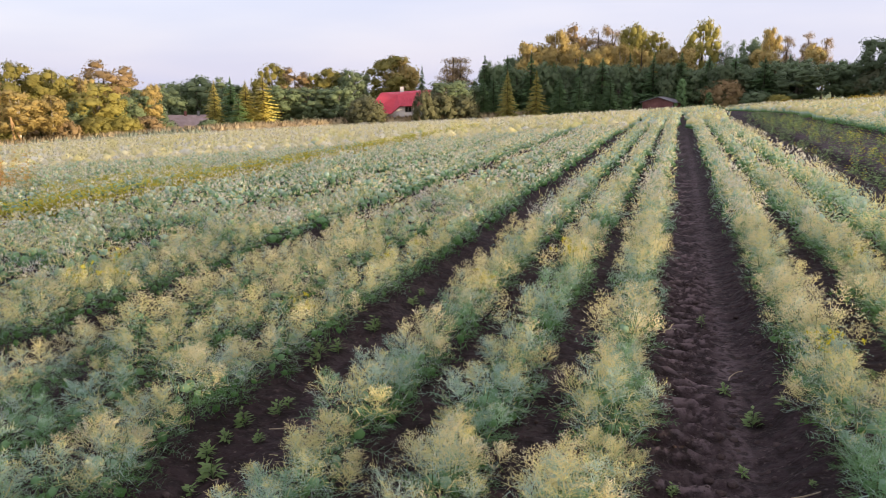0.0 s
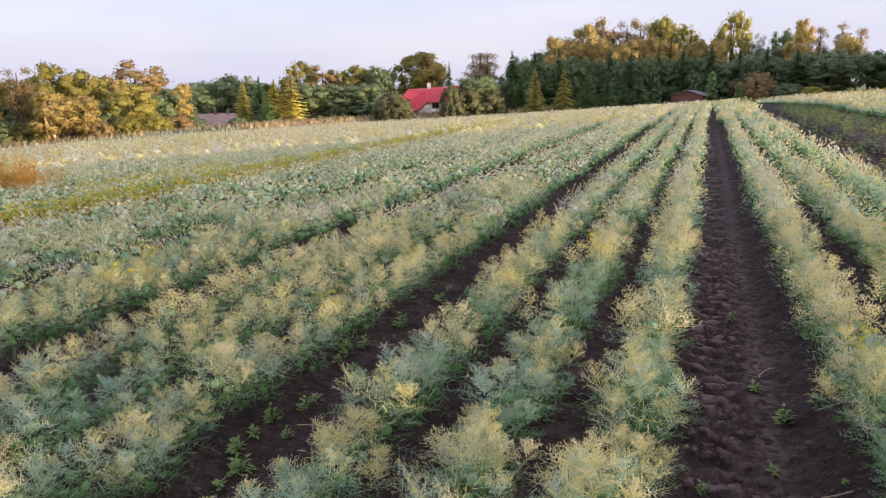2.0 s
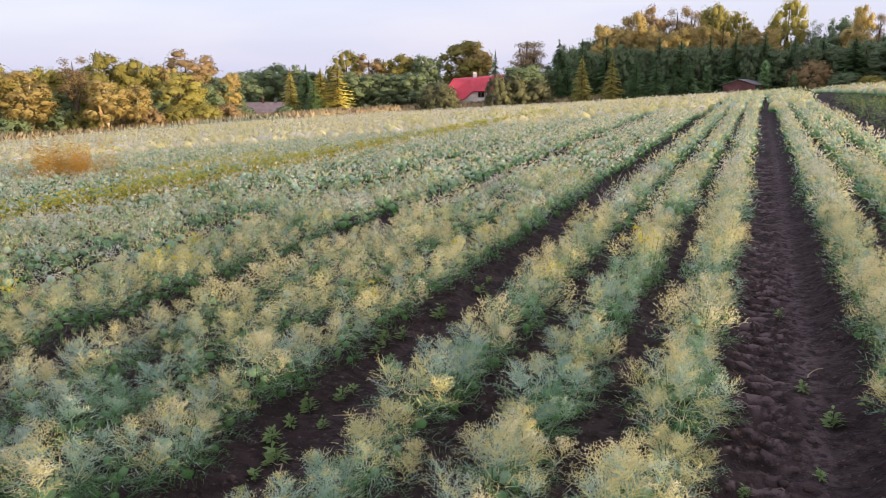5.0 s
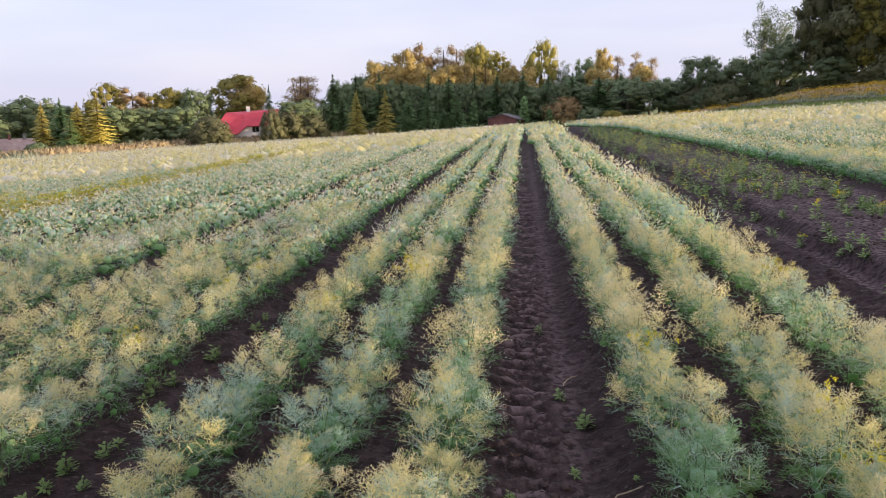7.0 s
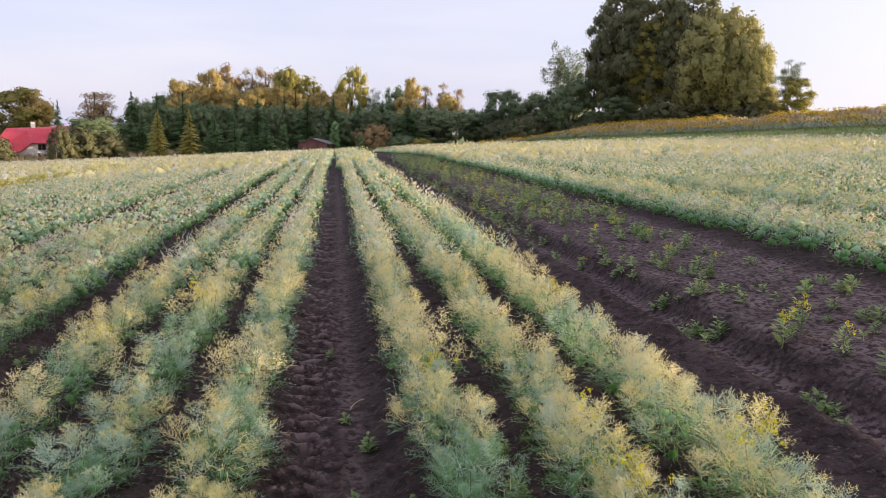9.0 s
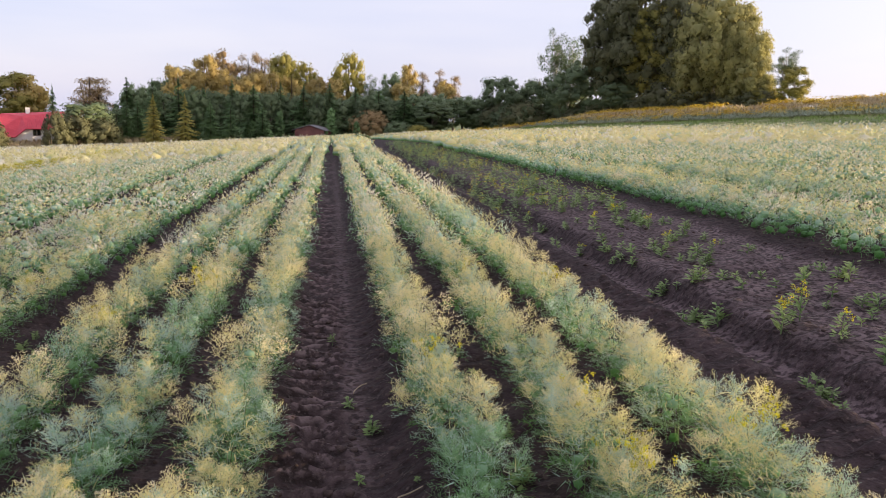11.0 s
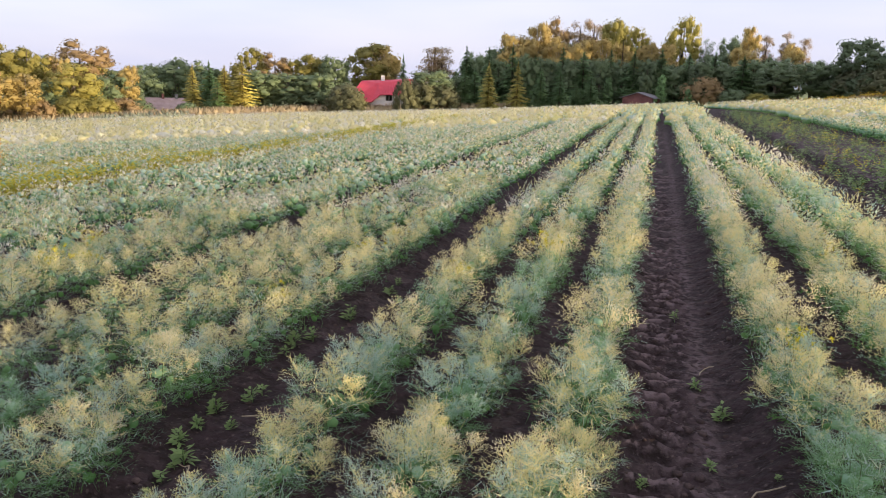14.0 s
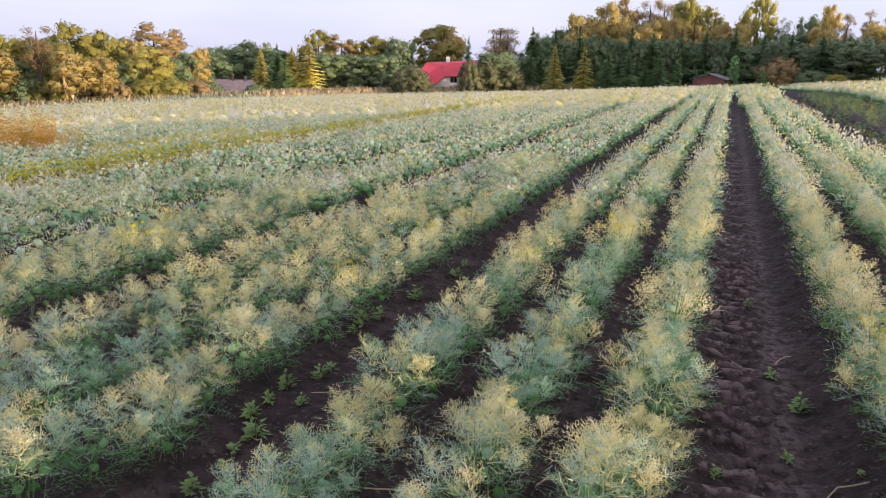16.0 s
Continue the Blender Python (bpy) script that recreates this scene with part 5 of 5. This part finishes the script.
    # the grove above the bank on the right
    g = "trees of the grove above the bank"
    for t in (("dark", 0, 9.9, 124, 1.9, 6), ("dark", 1, 11.8, 122, 3.4, 7), ("dark", 0, 13.3, 118, 2.9, 7), ("dark", 1, 10.8, 116, 1.5, 6), ("shrub", 0, 12.5, 112, 1.0, 7), ("dark", 0, 14.7, 112, 3.6, 7), ("dark", 1, 16.5, 108, 4.2, 7), ("thin", 2, 15.7, 112, 7.4, 6), ("thin", 2, 16.6, 112, 6.8, 6)):
        put(*t, g)
    for t in (("big", 0, 19.7, 108, 10.0, 8.2), ("big", 0, 21.6, 106, 11.0, 11), ("dark", 0, 18.2, 103, 5.0, 8), ("dark", 1, 20.6, 102, 4.6, 9), ("big", 1, 22.9, 104, 8.4, 8), ("weeping", 0, 26.4, 103, 9.2, 11), ("weeping", 1, 28.0, 106, 8.0, 8), ("weeping", 0, 25.3, 102, 6.4, 7), ("big", 0, 24.6, 110, 10.6, 9)):
        put(*t, g)
    for t in (("weeping", 0, 28.7, 102, 5.2, 6), ("thin", 2, 30.9, 100, 5.8, 4.5), ("birch", 2, 31.4, 102, 4.3, 3.5), ("shrub", 1, 29.6, 97, 2.9, 4), ("shrub", 3, 23.6, 108, 3.4, 8), ("shrub", 3, 25.4, 108, 3.2, 8)):
        put(*t, g)
    for k in range(13):
        put("shrub", 3, 12.0 + 1.45 * k, 104 - 0.4 * k, 1.0 + 0.13 * k + rng.uniform(-0.2, 0.4), 6.0, g)


# ---------------------------------------------------------------- buildings
WALL = rough_mat("white_plaster", ((0.3, (0.76, 0.72, 0.71)), (0.7, (0.86, 0.83, 0.82))), 0.8, 0.9, 0.2, 0.01)
REDROOF = rough_mat("red_metal_roof", ((0.3, (0.54, 0.05, 0.075)), (0.7, (0.66, 0.08, 0.105))), 0.7, 0.45, 0.1, 0.01)
GREYSTONE = rough_mat("grey_plinth", ((0.3, (0.2, 0.19, 0.18)), (0.7, (0.3, 0.29, 0.28))), 2, 0.9, 0.3, 0.02)
BRICKRED = rough_mat("weathered_red_boards", ((0.3, (0.17, 0.075, 0.068)), (0.7, (0.27, 0.12, 0.11))), 1.5, 0.85, 0.3, 0.02)
SLATE = rough_mat("grey_sheet_roof", ((0.3, (0.20, 0.19, 0.2)), (0.7, (0.30, 0.27, 0.28))), 1.2, 0.8, 0.3, 0.02)
OLDTILE = rough_mat("weathered_tiles", ((0.3, (0.34, 0.24, 0.22)), (0.7, (0.48, 0.36, 0.33))), 1.2, 0.85, 0.3, 0.02)
WOODPOLE = rough_mat("weathered_pole_wood", ((0.3, (0.32, 0.2, 0.1)), (0.7, (0.45, 0.3, 0.16))), 4, 0.85, 0.3, 0.01)


def glass_mat():
    m, nt, b = base_mat("window_glass", 0.08)
    b.inputs["Base Color"].default_value = (0.02, 0.022, 0.025, 1)
    b.inputs["Specular IOR Level"].default_value = 0.5
    return m


GLASS = glass_mat()


def window(parent, x, z, w, h, y):
    """A window in a wall facing -y: frame with panes."""
    fr = bmesh.new()
    t = 0.07
    add_box(fr, x - w / 2, x + w / 2, y - 0.05, y + 0.03, z, z + t)
    add_box(fr, x - w / 2, x + w / 2, y - 0.05, y + 0.03, z + h - t, z + h)
    add_box(fr, x - w / 2, x - w / 2 + t, y - 0.05, y + 0.03, z + t, z + h - t)
    add_box(fr, x + w / 2 - t, x + w / 2, y - 0.05, y + 0.03, z + t, z + h - t)
    add_box(fr, x - t / 2, x + t / 2, y - 0.05, y + 0.03, z + t, z + h - t)
    wob = part("window", fr, BARK, parent, "dark window frame")
    for s in (-1, 1):
        part("pane", box(x + s * w / 4 - (w / 4 - t * 0.8), x + s * w / 4 + (w / 4 - t * 0.8), y - 0.02, y + 0.0, z + t, z + h - t), GLASS, wob)


def house():
    d, az = 121, -19.65
    x, y = d * math.sin(radians(az)), d * math.cos(radians(az))
    root = new("house")
    root.matrix_basis = Matrix.Translation((x, y, gz(x, y) - 0.15)) @ pose(0, 0, 0, 0, 0, -az + 4)
    # white walls: low at one end, a storey higher under the raised eave
    bm = bmesh.new()
    prof = [(-4.4, 0.1), (5.2, 0.1), (5.2, 3.15), (-0.9, 3.15), (-2.0, 2.05), (-4.4, 2.05)]
    f0 = [bm.verts.new((a, -3.0, b)) for a, b in prof]
    f1 = [bm.verts.new((a, -2.7, b)) for a, b in prof]
    bm.faces.new(f0)
    bm.faces.new(list(reversed(f1)))
    for i in range(len(prof)):
        bm.faces.new((f0[i], f1[i], f1[(i + 1) % len(prof)], f0[(i + 1) % len(prof)]))
    part("wall", bm, WALL, root, "white plastered front wall")
    part("wall", box(-4.4, -4.1, -2.69, 3.0, 0.1, 2.05), WALL, root)
    part("wall", box(4.9, 5.2, -2.69, 3.0, 0.1, 3.1), WALL, root)
    part("wall", box(-4.09, 4.89, 2.7, 3.0, 0.1, 2.6), WALL, root)
    part("plinth", box(-4.5, 5.3, -3.08, 3.08, -0.6, 0.1, 0.02), GREYSTONE, root, "grey stone plinth")
    # red roof with a hipped end and a raised eave
    bm = bmesh.new()
    P = {"a": (-5.6, -3.7, 1.9), "b": (-2.1, -3.7, 1.95), "c": (-0.8, -3.55, 3.05), "d": (5.7, -3.55, 3.1), "r0": (-3.4, 0, 4.95), "r1": (5.7, 0, 5.5), "e": (-5.6, 3.7, 1.9), "f": (5.7, 3.7, 2.4), "m": (-1.0, -1.2, 4.7)}
    v = {k: bm.verts.new(p) for k, p in P.items()}
    for f in (("a", "b", "m", "r0"), ("b", "c", "m"), ("c", "d", "r1", "m"), ("m", "r1", "r0"), ("a", "r0", "e"), ("e", "r0", "r1", "f")):
        bm.faces.new([v[k] for k in f])
    bmesh.ops.recalc_face_normals(bm, faces=bm.faces[:])
    res = bmesh.ops.solidify(bm, geom=bm.faces[:], thickness=0.12)
    roof = part("roof", bm, REDROOF, root, "bright red sheet-metal roof")
    for k in range(12):
        xx = -0.5 + k * 0.52
        s = bmesh.new()
        tube(s, [(xx, -3.5, 3.12), (xx, -1.2, 4.62 + 0.02 * k), (xx, -0.02, 5.26 + 0.045 * (xx - 2.5))], [0.03, 0.03, 0.03], 4)
        part("roof_seam", s, REDROOF, roof)
    ch = part("chimney", box(-0.5, 0.05, -0.4, 0.15, 4.6, 5.8, 0.02), WALL, root, "pale plastered chimney")
    part("chimney_cap", box(-0.57, 0.12, -0.47, 0.22, 5.8, 5.88), GREYSTONE, ch)
    window(root, 0.5, 2.15, 0.95, 0.8, -3.02)
    window(root, 2.9, 2.15, 0.95, 0.8, -3.02)
    window(root, -3.55, 0.95, 0.9, 0.75, -3.02)
    tagged(root, "white plastered house with a bright red metal roof", "house")


def old_house():
    d, az = 138, -34.8
    x, y = d * math.sin(radians(az)), d * math.cos(radians(az))
    root = new("house")
    root.matrix_basis = Matrix.Translation((x, y, gz(x, y) - 0.35)) @ pose(0, 0, 0, 0, 0, -az + 8)
    part("wall", box(-3.4, 3.4, -2.4, 2.4, -0.5, 1.75), GREYSTONE, root, "grey shaded wall")
    bm = bmesh.new()
    pts = [(-3.8, -2.9, 1.5), (3.8, -2.9, 1.5), (3.8, 2.9, 1.5), (-3.8, 2.9, 1.5), (-3.6, 0, 3.5), (3.6, 0, 3.5)]
    v = [bm.verts.new(p) for p in pts]
    for f in ((0, 1, 5, 4), (2, 3, 4, 5), (1, 2, 5), (3, 0, 4), (3, 2, 1, 0)):
        bm.faces.new([v[i] for i in f])
    part("roof", bm, OLDTILE, root, "grey-pink weathered roof")
    for cx, mat in ((-2.9, GREYSTONE), (0.1, BRICKRED), (2.2, GREYSTONE)):
        part("chimney", box(cx - 0.2, cx + 0.2, -0.3, 0.3, 3.1, 4.1, 0.02), mat, root)
    tagged(root, "low old house with grey-pink roof behind bushes", "house")


def shed():
    d, az = 121, -1.75
    x, y = d * math.sin(radians(az)), d * math.cos(radians(az))
    root = new("shed")
    root.matrix_basis = Matrix.Translation((x, y, gz(x, y) - 0.1)) @ pose(0, 0, 0, 0, 0, -14)
    w, dp, e, r = 4.5, 4.6, 1.75, 2.45
    bm = bmesh.new()
    prof = [(-w / 2, -0.3), (w / 2, -0.3), (w / 2, e), (0, r), (-w / 2, e)]
    a = [bm.verts.new((px, 0.0, pz)) for px, pz in prof]
    b = [bm.verts.new((px, 0.12, pz)) for px, pz in prof]
    bm.faces.new(a)
    bm.faces.new(list(reversed(b)))
    for i in range(5):
        bm.faces.new((a[i], b[i], b[(i + 1) % 5], a[(i + 1) % 5]))
    gable = part("gable_wall", bm, BRICKRED, root, "reddish-brown boarded gable")
    for k in range(15):
        px = -w / 2 + 0.15 + k * 0.3
        top = e + (r - e) * (1 - abs(px) / (w / 2)) - 0.02
        part("board", box(px - 0.135, px + 0.135, -0.03, -0.002, -0.25, top), BRICKRED, gable)
    part("side_wall", box(-w / 2, -w / 2 + 0.12, 0.125, dp, -0.3, e), BRICKRED, root)
    part("side_wall", box(w / 2 - 0.12, w / 2, 0.125, dp, -0.3, e), BRICKRED, root)
    part("back_wall", box(-w / 2 + 0.125, w / 2 - 0.125, dp - 0.12, dp, -0.3, e), BRICKRED, root)
    for s in (-1, 1):
        bm = bmesh.new()
        q = [(0, -0.35, r + 0.05), (0, dp + 0.2, r + 0.05), (s * (w / 2 + 0.4), dp + 0.2, e - 0.07), (s * (w / 2 + 0.4), -0.35, e - 0.07)]
        v0 = [bm.verts.new(p) for p in q]
        v1 = [bm.verts.new((p[0], p[1], p[2] + 0.07)) for p in q]
        bm.faces.new(v0)
        bm.faces.new(list(reversed(v1)))
        for i in range(4):
            bm.faces.new((v0[i], v1[i], v1[(i + 1) % 4], v0[(i + 1) % 4]))
        bmesh.ops.recalc_face_normals(bm, faces=bm.faces[:])
        part("roof_half", bm, SLATE, root, "grey corrugated roof sheet")
    tagged(root, "small reddish-brown wooden shed with low gable roof", "shed")


def utility_pole():
    d, az = 106, -45.2
    x, y = d * math.sin(radians(az)), d * math.cos(radians(az))
    z = gz(x, y)
    root = new("wooden_pole")
    root.matrix_basis = Matrix.Translation((x, y, z)) @ pose(0, 0, 0, 0, -5, 45)
    part("post", tube(bmesh.new(), [(0, 0, -0.5), (0, 0, 1.8), (0.02, 0, 3.9)], [0.15, 0.14, 0.12], 8), WOODPOLE, root)
    part("stay", tube(bmesh.new(), [(0.9, 0, -0.2), (0.5, 0, 1.6), (0.1, 0, 3.4)], [0.1, 0.1, 0.09], 8), WOODPOLE, root)
    tagged(root, "leaning weathered wooden pole at the wood's edge", "pole")


house()
old_house()
shed()
utility_pole()
trees()
margins()
weeds()
clods()
stalks()
dill_far()
dill_near()
